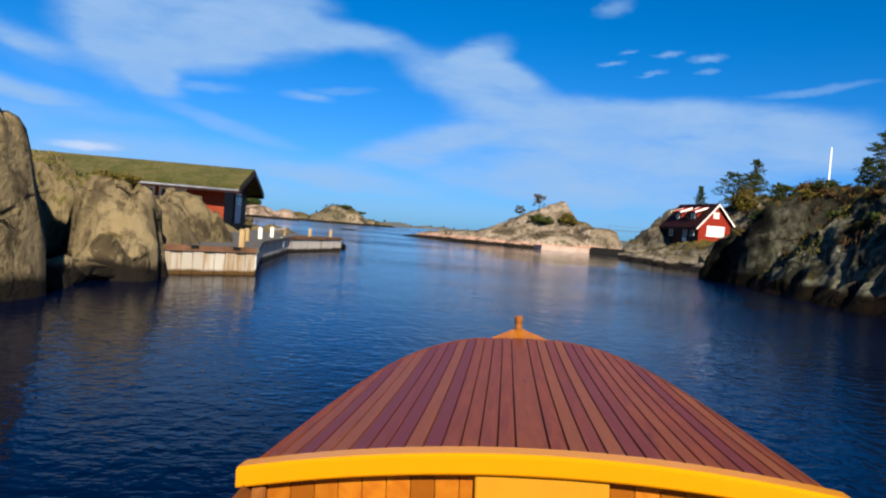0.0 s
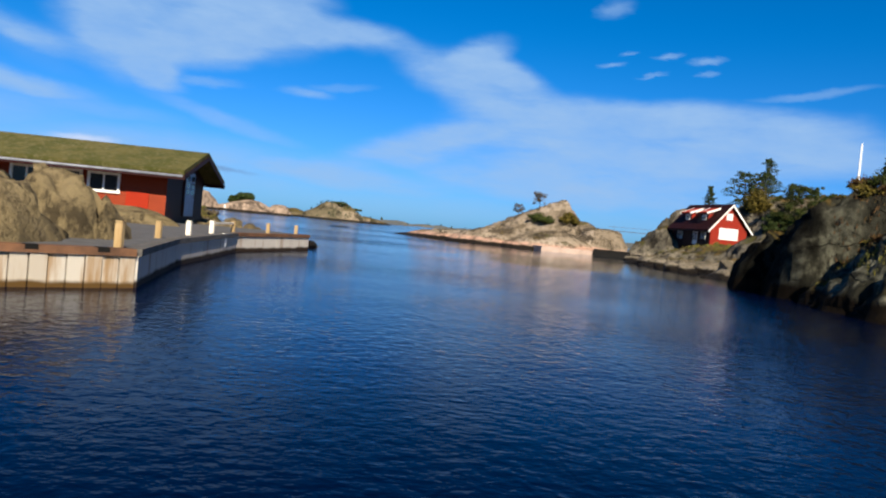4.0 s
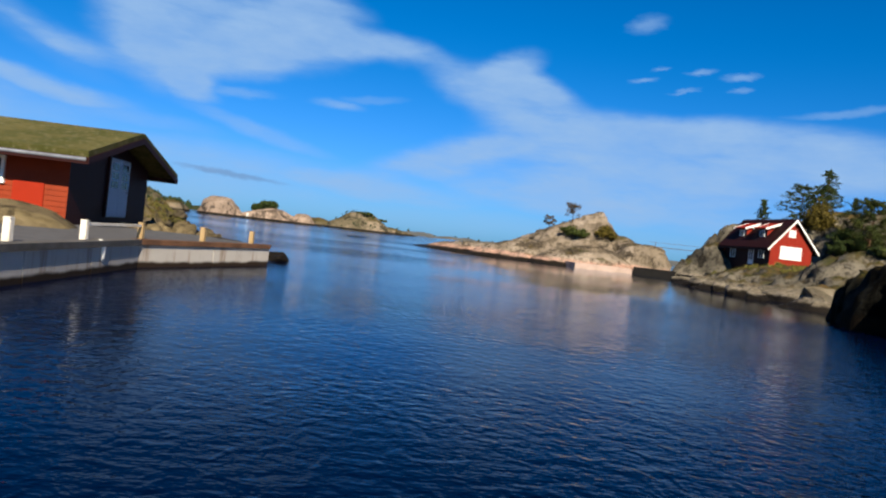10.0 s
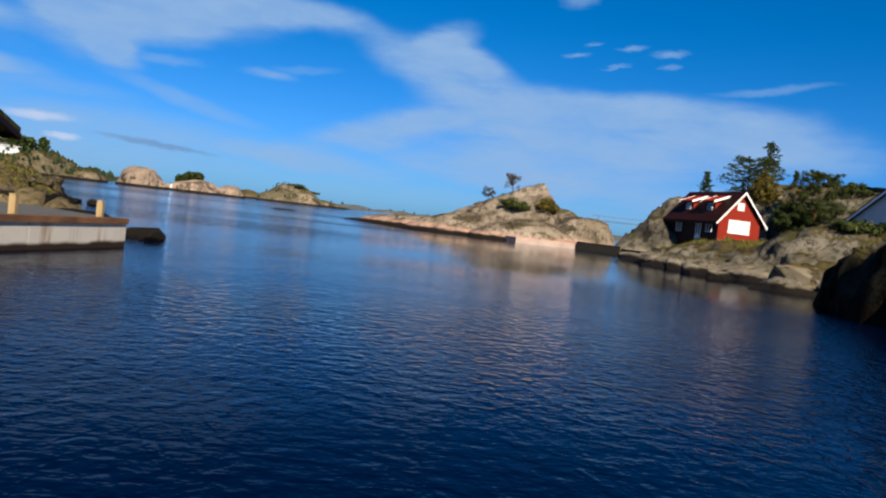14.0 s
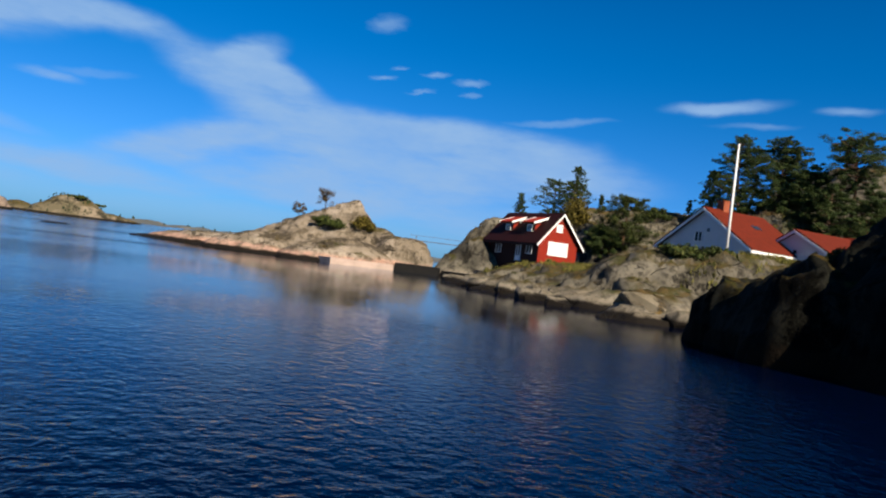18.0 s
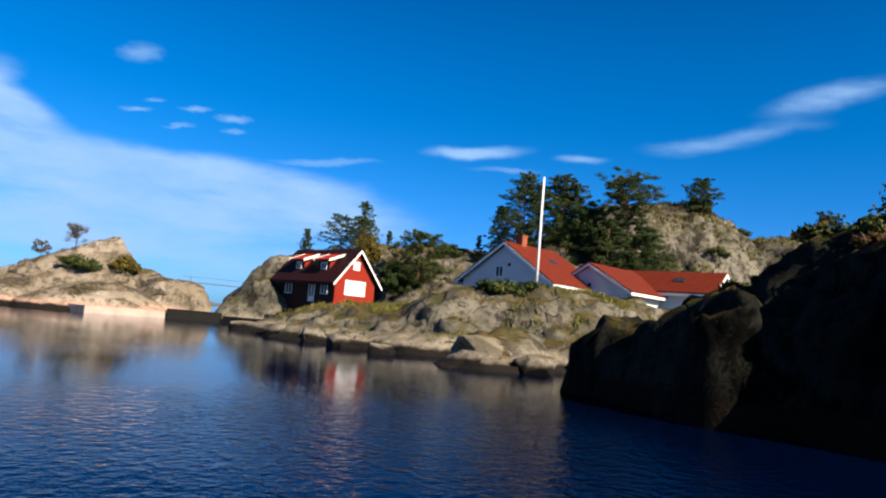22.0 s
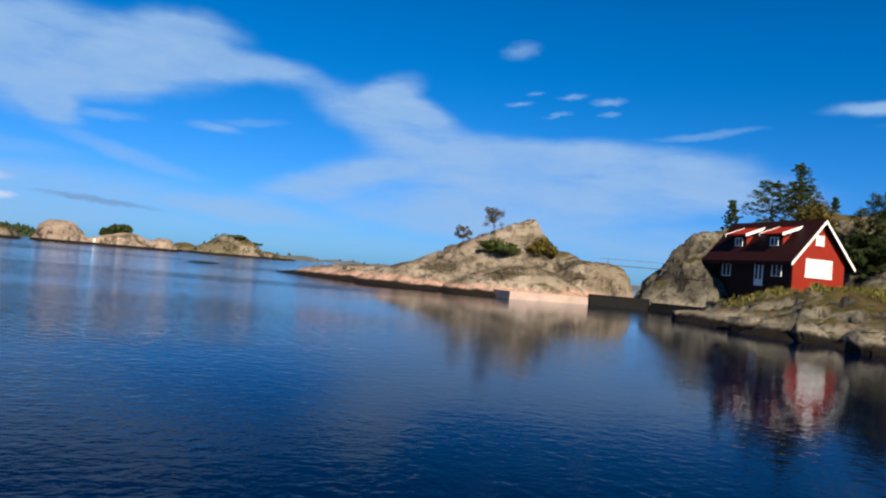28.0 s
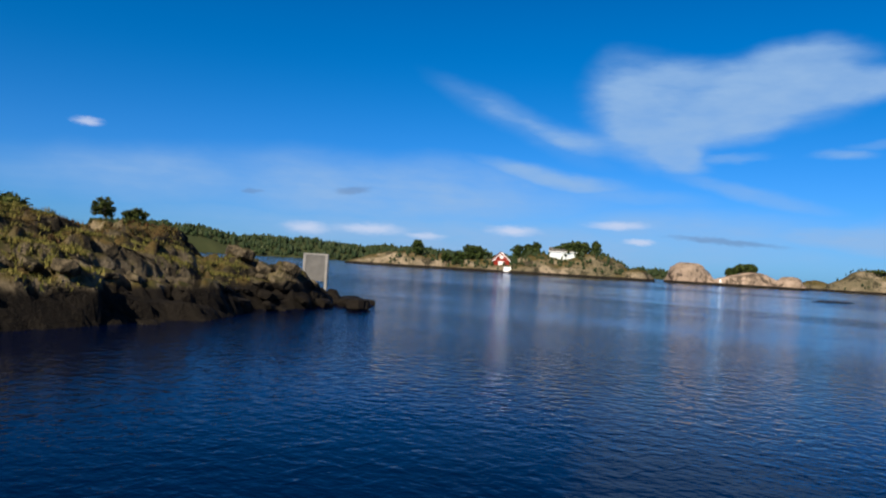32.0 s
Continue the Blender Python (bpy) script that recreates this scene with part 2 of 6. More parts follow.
class Mat:
    """A node material with short ways to add noise, ramps and mixes."""

    def __init__(self, name, rough=0.7, metal=0.0):
        self.m = bpy.data.materials.new(name)
        self.m.use_nodes = True
        self.t = self.m.node_tree
        self.n, self.l = self.t.nodes, self.t.links
        self.b = self.n["Principled BSDF"]
        self.b.inputs["Roughness"].default_value = rough
        self.b.inputs["Metallic"].default_value = metal
        self.b.inputs["Specular IOR Level"].default_value = 0.15
        self.co = self.n.new("ShaderNodeTexCoord")

    def set(self, socket, v):
        if isinstance(v, (int, float)):
            socket.default_value = v
        elif isinstance(v, tuple):
            socket.default_value = v if len(v) == 4 or socket.type == "VECTOR" else (*v, 1)
        else:
            self.l.new(v, socket)

    def vec(self, scale=(1, 1, 1), rot=(0, 0, 0), source="Object"):
        mp = self.n.new("ShaderNodeMapping")
        mp.inputs["Scale"].default_value = scale
        mp.inputs["Rotation"].default_value = [radians(a) for a in rot]
        self.l.new(self.co.outputs[source], mp.inputs[0])
        return mp.outputs[0]

    def noise(self, scale, detail=4, rough=0.55, vec=None, distort=0.0):
        nz = self.n.new("ShaderNodeTexNoise")
        nz.inputs["Scale"].default_value = scale
        nz.inputs["Detail"].default_value = detail
        nz.inputs["Roughness"].default_value = rough
        nz.inputs["Distortion"].default_value = distort
        self.l.new(vec if vec is not None else self.co.outputs["Object"], nz.inputs["Vector"])
        return nz.outputs["Fac"]

    def voronoi(self, scale, feature="F1", vec=None):
        v = self.n.new("ShaderNodeTexVoronoi")
        v.feature = feature
        v.inputs["Scale"].default_value = scale
        self.l.new(vec if vec is not None else self.co.outputs["Object"], v.inputs["Vector"])
        return v.outputs["Distance"]

    def span(self, value, a, b, lo=0.0, hi=1.0):
        r = self.n.new("ShaderNodeMapRange")
        r.interpolation_type = "SMOOTHSTEP"
        for k, v in (("From Min", a), ("From Max", b), ("To Min", lo), ("To Max", hi)):
            r.inputs[k].default_value = v
        self.l.new(value, r.inputs["Value"])
        return r.outputs[0]

    def math(self, op, a, b):
        n = self.n.new("ShaderNodeMath")
        n.operation = op
        self.set(n.inputs[0], a)
        self.set(n.inputs[1], b)
        return n.outputs[0]

    def mix(self, fac, a, b, blend="MIX"):
        x = self.n.new("ShaderNodeMix")
        x.data_type, x.blend_type = "RGBA", blend
        self.set(x.inputs["Factor"], fac)
        self.set(x.inputs["A"], a)
        self.set(x.inputs["B"], b)
        return x.outputs["Result"]

    def random(self):
        return self.n.new("ShaderNodeObjectInfo").outputs["Random"]

    def island(self):
        return self.n.new("ShaderNodeNewGeometry").outputs["Random Per Island"]

    def pos(self, axis=2):
        g = self.n.new("ShaderNodeNewGeometry")
        s = self.n.new("ShaderNodeSeparateXYZ")
        self.l.new(g.outputs["Position"], s.inputs[0])
        return s.outputs[axis]

    def up(self):
        g = self.n.new("ShaderNodeNewGeometry")
        s = self.n.new("ShaderNodeSeparateXYZ")
        self.l.new(g.outputs["Normal"], s.inputs[0])
        return s.outputs[2]

    def bump(self, height, strength, distance=0.02):
        b = self.n.new("ShaderNodeBump")
        b.inputs["Strength"].default_value = strength
        b.inputs["Distance"].default_value = distance
        self.l.new(height, b.inputs["Height"])
        self.l.new(b.outputs[0], self.b.inputs["Normal"])
        return self

    def base(self, c):
        self.set(self.b.inputs["Base Color"], c)
        return self

    def rough(self, v):
        self.set(self.b.inputs["Roughness"], v)
        return self


def rock_material(name, light, mid, dark, moss=0.0, tide=0.45, lichen=0.0, scale=1.0, washed=None, pale=None):
    k = Mat(name, 0.85)
    light, mid, dark = (tuple(0.54 * a for a in c) for c in (light, mid, dark))
    big = k.noise(0.22 * scale, 5, 0.6)
    fine = k.noise(2.3 * scale, 6, 0.65)
    streak = k.noise(0.8 * scale, 5, 0.6, k.vec((1, 1, 0.35), (25, 15, 0)))
    col = k.mix(k.span(big, 0.38, 0.6), mid, light)
    col = k.mix(k.span(fine, 0.48, 0.66, 0, 0.75), col, dark)
    col = k.mix(k.span(streak, 0.54, 0.64, 0, 0.7), col, dark)
    stain = k.noise(0.55 * scale, 6, 0.72, k.vec((1, 1, 0.5), (0, 0, 40)))
    col = k.mix(k.span(stain, 0.52, 0.59, 0, 0.85), col, tuple(0.45 * a for a in dark))
    col = k.mix(k.span(k.noise(7 * scale, 4, 0.7), 0.55, 0.75, 0, 0.6), col, light)
    bent = k.n.new("ShaderNodeVectorMath")
    bent.operation = "MULTIPLY_ADD"
    wob = k.n.new("ShaderNodeTexNoise")
    wob.inputs["Scale"].default_value, wob.inputs["Detail"].default_value = 0.7 * scale, 4
    k.l.new(k.co.outputs["Object"], wob.inputs["Vector"])
    k.l.new(wob.outputs["Color"], bent.inputs[0])
    bent.inputs[1].default_value = (0.8, 0.8, 0.8)
    k.l.new(k.vec((0.45 * scale, 1.0 * scale, 1.3 * scale), (24, 12, 35)), bent.inputs[2])
    crack = k.voronoi(0.42, "DISTANCE_TO_EDGE", bent.outputs[0])
    seam = k.math("MULTIPLY", k.span(crack, 0.0, 0.025, 1.0, 0.0), k.span(k.noise(0.5 * scale, 3), 0.5, 0.62))
    col = k.mix(k.math("MULTIPLY", seam, 0.55), col, (0.0213, 0.0185, 0.0142))
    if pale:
        # the inner slope is bare grey stone; the outer point's black is painted shade
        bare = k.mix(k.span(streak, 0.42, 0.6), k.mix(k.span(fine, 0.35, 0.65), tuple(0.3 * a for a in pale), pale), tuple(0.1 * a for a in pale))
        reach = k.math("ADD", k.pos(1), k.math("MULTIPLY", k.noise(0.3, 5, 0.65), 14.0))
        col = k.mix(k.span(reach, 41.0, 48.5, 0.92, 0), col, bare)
    if lichen:
        spot = k.noise(0.35 * scale, 4, 0.7)
        col = k.mix(k.span(spot, 0.7 - lichen, 0.78 - lichen, 0, 0.8), col, (0.241, 0.142, 0.0213))
    if moss:
        m = k.math("MULTIPLY", k.span(k.up(), 0.72, 0.95), k.span(k.noise(0.35, 5, 0.7), 0.62 - moss, 0.72 - moss))
        turf = k.mix(k.span(k.noise(1.1, 5, 0.7), 0.35, 0.65), (0.0355, 0.0391, 0.00852), (0.0923, 0.0604, 0.0199))
        col = k.mix(m, col, turf)
    if washed:
        # bare rock below the lichen, kept clean by the waves
        reach = k.math("ADD", k.pos(), k.math("MULTIPLY", k.noise(0.3 * scale, 5, 0.65), -1.3))
        col = k.mix(k.span(reach, 0.0, 0.55, 0.8, 0), col, k.mix(k.span(fine, 0.4, 0.7), tuple(0.71 * a for a in washed), mid))
    # wrack and black lichen along the tide line; on the headland also painted shade
    line = k.math("ADD", k.pos(), k.math("MULTIPLY", k.noise(0.9, 4), -0.5))
    col = k.mix(k.span(line, tide - 0.32, tide - 0.08, 1, 0), col, (0.00852, 0.00639, 0.00426))
    k.base(col)
    h = k.math("ADD", k.math("MULTIPLY", fine, 0.6), k.math("MULTIPLY", k.noise(9 * scale, 5, 0.7), 0.35))
    h = k.math("SUBTRACT", h, seam)
    return k.bump(h, 1.0, 0.2 / scale).m


GRANITE = rock_material("granite", (0.4, 0.315, 0.175), (0.25, 0.195, 0.104), (0.12, 0.092, 0.052), 0.06, 0.35)
# near-black tones stand in for the shade on the outer point
GRANITE_SHADED = rock_material("shaded_granite", (0.034, 0.034, 0.026), (0.0056, 0.0054, 0.0044), (0.0012, 0.0011, 0.0009), 0.16, 0.6, 0.0, 1.0, None, (0.23, 0.23, 0.17))
GRANITE_SHADED.node_tree.nodes["Principled BSDF"].inputs["Specular IOR Level"].default_value = 0.03
GRANITE_GREY = rock_material("grey_granite", (0.3, 0.265, 0.2), (0.14, 0.125, 0.092), (0.035, 0.029, 0.02), 0.27, 0.36, 0.02, 1.0, (0.34, 0.29, 0.22))
GRANITE_PINK = rock_material("pink_granite", (0.56, 0.46, 0.355), (0.33, 0.265, 0.19), (0.13, 0.1, 0.062), 0.1, 0.4, 0.0, 0.7, (0.68, 0.39, 0.29))
LICHEN_ROCK = rock_material("lichen_granite", (0.42, 0.36, 0.26), (0.3, 0.25, 0.17), (0.13, 0.1, 0.06), 0.0, 0.3, 0.16)
# the water side's shade is put into the dark tones and high tide band
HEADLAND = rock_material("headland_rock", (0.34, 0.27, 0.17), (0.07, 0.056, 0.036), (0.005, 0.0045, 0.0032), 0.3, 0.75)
FAR_HEATH = rock_material("far_heath_rock", (0.42, 0.33, 0.23), (0.2, 0.165, 0.1), (0.06, 0.06, 0.03), 0.5, 0.9, 0.0, 0.25)
FAR_ROCK = rock_material("far_rock", (0.6, 0.45, 0.34), (0.44, 0.33, 0.25), (0.2, 0.15, 0.11), 0.06, 0.9, 0.0, 0.25)


def paint_material(name, colour, dirt, board=0.0, axis=(1, 0, 0), rough=0.6):
    k = Mat(name, rough)
    col = k.mix(k.span(k.noise(1.2, 5, 0.65), 0.4, 0.75, 0, 0.55), colour, dirt)
    col = k.mix(k.span(k.noise(14, 3, 0.6, k.vec((1, 1, 0.15))), 0.45, 0.8, 0, 0.3), col, dirt)
    k.base(col)
    h = k.noise(30, 3, 0.5, k.vec((1, 1, 0.1)))
    if board:
        w = k.n.new("ShaderNodeTexWave")
        w.wave_profile = "SAW"
        w.inputs["Scale"].default_value = 1.0
        k.l.new(k.vec(tuple(a * 3.14159 / 10 / board for a in axis)), w.inputs["Vector"])
        h = k.math("ADD", k.math("MULTIPLY", w.outputs["Fac"], 0.8), k.math("MULTIPLY", h, 0.1))
    return k.bump(h, 0.5, 0.02).m


RED_PAINT = paint_material("red_paint", (0.213, 0.017, 0.0071), (0.142, 0.0128, 0.00568), 0.16, (1, 1, 0))
RED_PANEL = paint_material("red_panel", (0.284, 0.0199, 0.00426), (0.227, 0.017, 0.00426))
RED_BOAT_HOUSE = paint_material("boathouse_red", (0.22, 0.0319, 0.00852), (0.163, 0.0227, 0.00639), 0.18, (0, 0, 1))
BH_BOARD = paint_material("boathouse_board", (0.22, 0.0319, 0.00852), (0.163, 0.0227, 0.00639))
# copy of the red paint with the shade of the unlit walls put in
SHADED_RED = paint_material("shaded_red_paint", (0.0199, 0.00319, 0.00284), (0.0128, 0.00248, 0.00248), 0.16, (1, 1, 0))
WHITE_PAINT = paint_material("white_paint", (0.8, 0.79, 0.76), (0.66, 0.64, 0.58))
WHITE_BOARDS = paint_material("white_boards", (0.54, 0.58, 0.6), (0.46, 0.5, 0.5), 0.17, (1, 1, 0))
BLUE_DOOR = paint_material("blue_grey_paint", (0.327, 0.426, 0.525), (0.256, 0.355, 0.454), 0.2, (1, 1, 0))


def tile_material(name, a, b):
    k = Mat(name, 0.7)
    col = k.mix(k.span(k.noise(2.0, 5, 0.7), 0.35, 0.7), a, b)
    k.base(k.mix(k.math("MULTIPLY", k.random(), 0.35), col, b))
    return k.bump(k.noise(25, 3), 0.3, 0.01).m


RED_TILE = tile_material("red_roof_tile", (0.135, 0.017, 0.00568), (0.0887, 0.0128, 0.00497))
# red tile with the shadow on the cabin's roof slope put into the colour
SHADED_TILE = tile_material("shaded_red_tile", (0.0249, 0.00355, 0.00355), (0.0114, 0.00284, 0.00284))


def concrete_material():
    k = Mat("stained_concrete", 0.85)
    col = k.mix(k.noise(0.7, 5, 0.6), (0.383, 0.355, 0.32), (0.497, 0.469, 0.433))
    run = k.noise(2.2, 5, 0.65, k.vec((1, 1, 0.12)))
    col = k.mix(k.span(run, 0.5, 0.72, 0, 0.8), col, (0.213, 0.142, 0.0852))
    line = k.math("ADD", k.pos(), k.math("MULTIPLY", k.noise(1.4, 4), -0.16))
    col = k.mix(k.span(line, 0.02, 0.12, 1, 0), col, (0.0213, 0.0128, 0.0071))
    k.base(col)
    return k.bump(k.noise(7, 6, 0.7), 0.5, 0.03).m


CONCRETE = concrete_material()


def stained_plank():
    k = Mat("stained_planks", 0.85)
    col = k.mix(k.math("MULTIPLY", k.random(), 0.8), (0.412, 0.383, 0.334), (0.284, 0.241, 0.185))
    run = k.noise(2.6, 5, 0.65, k.vec((1, 1, 0.1)))
    col = k.mix(k.span(run, 0.46, 0.66, 0, 0.85), col, (0.213, 0.121, 0.0426))
    line = k.math("ADD", k.pos(), k.math("MULTIPLY", k.noise(2.0, 4), -0.14))
    col = k.mix(k.span(line, 0.0, 0.1, 1, 0), col, (0.071, 0.0391, 0.0106))
    k.base(col)
    return k.bump(k.noise(16, 5, 0.7, k.vec((1, 1, 0.15))), 0.5, 0.02).m


PLANK = stained_plank()


def plain_material(name, a, b, scale=3.0, rough=0.8, bump=0.4, stretch=(1, 1, 1), metal=0.0):
    k = Mat(name, rough, metal)
    v = k.vec(stretch)
    k.base(k.mix(k.span(k.noise(scale, 6, 0.65, v), 0.3, 0.7), a, b))
    return k.bump(k.noise(scale * 5, 5, 0.65, v), bump, 0.02).m


RUSTY_BEAM = plain_material("rusty_timber", (0.17, 0.0852, 0.0461), (0.071, 0.0391, 0.0249), 1.5, 0.8, 0.6)
GREY_BEAM = plain_material("weathered_timber", (0.121, 0.114, 0.106), (0.0639, 0.0604, 0.0568), 2.0, 0.8, 0.6)
DECK_GREY = plain_material("grey_gravel", (0.106, 0.106, 0.111), (0.071, 0.071, 0.0753), 2.5, 0.95, 0.5)
POST_WOOD = plain_material("pale_post_wood", (0.426, 0.32, 0.17), (0.298, 0.199, 0.0923), 3.0, 0.7, 0.4, (1, 1, 0.2))
POST_WHITE = plain_material("white_post", (0.8, 0.76, 0.68), (0.62, 0.56, 0.46), 3.0, 0.7, 0.3)
PINK_CONCRETE = plain_material("pinkish_concrete", (0.44, 0.327, 0.27), (0.32, 0.241, 0.199), 0.8, 0.85, 0.4)
BLACK_TIMBER = plain_material("tarred_timber", (0.00781, 0.0071, 0.00639), (0.00426, 0.0039, 0.00355), 2.0, 0.7, 0.5)
STEEL_GREY = plain_material("galvanised_steel", (0.256, 0.248, 0.241), (0.185, 0.177, 0.17), 4.0, 0.5, 0.2, (1, 1, 1), 0.4)
# darker than the posts: the shade on the panel is put in its grey
BOARD_SHADED = plain_material("shaded_grey_panel", (0.121, 0.117, 0.114), (0.0852, 0.0838, 0.0817), 2.0, 0.8, 0.3)
FAR_COAST = plain_material("far_coast_rock", (0.071, 0.0817, 0.0852), (0.121, 0.117, 0.106), 0.05, 0.9, 0.2)
BARK = plain_material("pine_bark", (0.114, 0.0604, 0.0319), (0.0497, 0.0319, 0.0213), 4.0, 0.9, 0.8, (1, 1, 0.3))
GREY_BARK = plain_material("grey_bark", (0.106, 0.0852, 0.071), (0.0568, 0.0461, 0.0391), 4.0, 0.9, 0.6)
BRICK = plain_material("chimney_brick", (0.298, 0.0781, 0.0355), (0.199, 0.0568, 0.0284), 3.0, 0.85, 0.5)
BUOY_WHITE = plain_material("white_rubber", (0.82, 0.82, 0.8), (0.68, 0.68, 0.64), 3.0, 0.5, 0.1)
GLASS_DARK = plain_material("dark_pane", (0.03, 0.035, 0.04), (0.02, 0.024, 0.03), 2.0, 0.08, 0.02)
GLASS_PALE = plain_material("pale_curtained_pane", (0.7, 0.7, 0.69), (0.6, 0.6, 0.6), 1.5, 0.25, 0.05)
ROOF_EDGE = plain_material("zinc_gutter", (0.24, 0.26, 0.3), (0.16, 0.17, 0.2), 3.0, 0.6, 0.1, (1, 1, 1), 0.2)


def leaf_material(name, a, b, c):
    k = Mat(name, 0.65)
    a, b, c = (tuple(0.6 * q for q in x) for x in (a, b, c))
    r = k.island()
    col = k.mix(k.span(r, 0.0, 0.6), a, b)
    k.base(k.mix(k.span(r, 0.75, 1.0), col, c))
    k.b.inputs["Specular IOR Level"].default_value = 0.12
    return k.m


NEEDLES = leaf_material("pine_needles", (0.02, 0.036, 0.01), (0.055, 0.085, 0.02), (0.12, 0.15, 0.035))
JUNIPER = leaf_material("juniper_leaves", (0.025, 0.04, 0.01), (0.06, 0.08, 0.016), (0.12, 0.13, 0.03))
OLIVE = leaf_material("yellowing_leaves", (0.07, 0.06, 0.012), (0.14, 0.11, 0.018), (0.22, 0.16, 0.03))
BROWN_LEAF = leaf_material("autumn_leaves", (0.07, 0.05, 0.025), (0.13, 0.09, 0.045), (0.2, 0.14, 0.07))
HEATH = leaf_material("heather", (0.06, 0.03, 0.014), (0.1, 0.055, 0.02), (0.16, 0.11, 0.035))
GRASS = leaf_material("dry_grass", (0.09, 0.1, 0.02), (0.2, 0.18, 0.04), (0.32, 0.26, 0.08))
TURF = leaf_material("roof_turf", (0.05, 0.055, 0.013), (0.13, 0.125, 0.03), (0.28, 0.25, 0.09))
FOREST = leaf_material("far_forest", (0.02, 0.04, 0.016), (0.04, 0.06, 0.022), (0.06, 0.075, 0.03))


def turf_ground():
    k = Mat("roof_turf_bed", 0.95)
    col = k.mix(k.span(k.noise(0.8, 5, 0.7), 0.35, 0.7), (0.0532, 0.0568, 0.0128), (0.106, 0.0923, 0.0319))
    k.base(k.mix(k.span(k.noise(5, 4), 0.5, 0.75, 0, 0.6), col, (0.199, 0.177, 0.106)))
    return k.bump(k.noise(10, 5, 0.7), 0.8, 0.06).m


TURF_BED = turf_ground()


def water_material():
    k = Mat("sea_water", 0.03)
    k.base((0.0001, 0.0019, 0.013))
    k.b.inputs["Specular IOR Level"].default_value = 0.0
    sheen = k.n.new("ShaderNodeBsdfGlossy")
    sheen.inputs["Color"].default_value = (0.88, 0.93, 1.0, 1)
    sheen.inputs["Roughness"].default_value = 0.04
    fres = k.n.new("ShaderNodeFresnel")
    fres.inputs["IOR"].default_value = 1.135
    both = k.n.new("ShaderNodeMixShader")
    k.l.new(fres.outputs[0], both.inputs[0])
    k.l.new(k.b.outputs[0], both.inputs[1])
    k.l.new(sheen.outputs[0], both.inputs[2])
    k.l.new(both.outputs[0], k.n["Material Output"].inputs["Surface"])
    swell = k.noise(0.42, 2, 0.5, k.vec((1, 1.1, 1), (0, 0, 20)))
    ripple = k.noise(4.8, 3, 0.55, k.vec((0.9, 1.0, 1), (0, 0, -12)), 0.2)
    dimple = k.span(k.noise(4.2, 1, 0.5, k.vec((1.0, 0.6, 1), (0, 0, 15)), 0.6), 0.52, 0.7)
    fine = k.noise(7.0, 2, 0.5, k.vec((0.7, 1.3, 1), (0, 0, 9)), 0.3)
    patch = k.span(k.noise(0.03, 3, 0.5, k.vec((0.6, 1.4, 1), (0, 0, 12))), 0.4, 0.62, 0.2, 1.0)
    h = k.math("ADD", k.math("MULTIPLY", swell, 0.22), k.math("MULTIPLY", k.math("MULTIPLY", k.math("ADD", k.math("MULTIPLY", ripple, 0.62), k.math("MULTIPLY", dimple, 0.12)), patch), 1.0))
    h = k.math("ADD", h, k.math("MULTIPLY", fine, 0.05))
    # the inner channel lies in the lee
    lee = k.math("MULTIPLY", k.span(k.pos(1), 30.0, 62.0), k.span(k.pos(0), -5.0, 4.0))
    h = k.math("MULTIPLY", h, k.math("SUBTRACT", 1.0, k.math("MULTIPLY", lee, 0.84)))
    k.set(sheen.inputs["Roughness"], k.math("SUBTRACT", 0.06, k.math("MULTIPLY", lee, 0.04)))
    k.bump(h, 0.62, 0.16)
    wave = k.b.inputs["Normal"].links[0].from_socket
    k.l.new(wave, sheen.inputs["Normal"])
    k.l.new(wave, fres.inputs["Normal"])
    return k.m


WATER = water_material()


def deck_material():
    k = Mat("varnished_mahogany", 0.42)
    v = k.vec((1, 14, 14))
    grain = k.noise(2.2, 6, 0.6, v, 0.6)
    col = k.mix(k.span(grain, 0.3, 0.7), (0.192, 0.0469, 0.0114), (0.121, 0.0241, 0.00781))
    r = k.random()
    col = k.mix(k.span(r, 0.5, 0.9, 0, 0.85), col, (0.106, 0.0199, 0.0199))
    col = k.mix(k.span(r, 0.3, 0.0, 0, 0.6), col, (0.192, 0.0639, 0.0177))
    knot = k.voronoi(1.3, "F1", k.vec((0.9, 3, 3)))
    col = k.mix(k.span(knot, 0.02, 0.09, 0.8, 0), col, (0.0568, 0.0128, 0.00568))
    k.base(col)
    k.b.inputs["Specular IOR Level"].default_value = 0.06
    return k.bump(grain, 0.15, 0.004).m


def varnish_material(name, a, b, rough=0.25, tone=0.0):
    k = Mat(name, rough)
    grain = k.noise(2.5, 5, 0.6, k.vec((6, 0.8, 6)), 0.5)
    col = k.mix(k.span(grain, 0.3, 0.7), a, b)
    k.base(k.mix(k.math("MULTIPLY", k.random(), tone), col, tuple(0.55 * q for q in b)))
    k.b.inputs["Specular IOR Level"].default_value = 0.06
    k.b.inputs["Coat Weight"].default_value = 0.0
    k.b.inputs["Coat Roughness"].default_value = 0.12
    return k.bump(grain, 0.08, 0.003).m


DECK_WOOD = deck_material()
YELLOW_BEAM = varnish_material("yellow_varnished_pine", (0.532, 0.213, 0.00213), (0.518, 0.206, 0.00213))
ORANGE_BOARD = varnish_material("orange_varnished_pine", (0.398, 0.142, 0.00994), (0.312, 0.0923, 0.00781), 0.35, 0.9)
YELLOW_BOARD = varnish_material("yellow_varnished_board", (0.412, 0.199, 0.0128), (0.391, 0.185, 0.0114), 0.35)
CAULK = plain_material("black_caulking", (0.02, 0.012, 0.012), (0.012, 0.008, 0.008), 5, 0.7, 0.1)
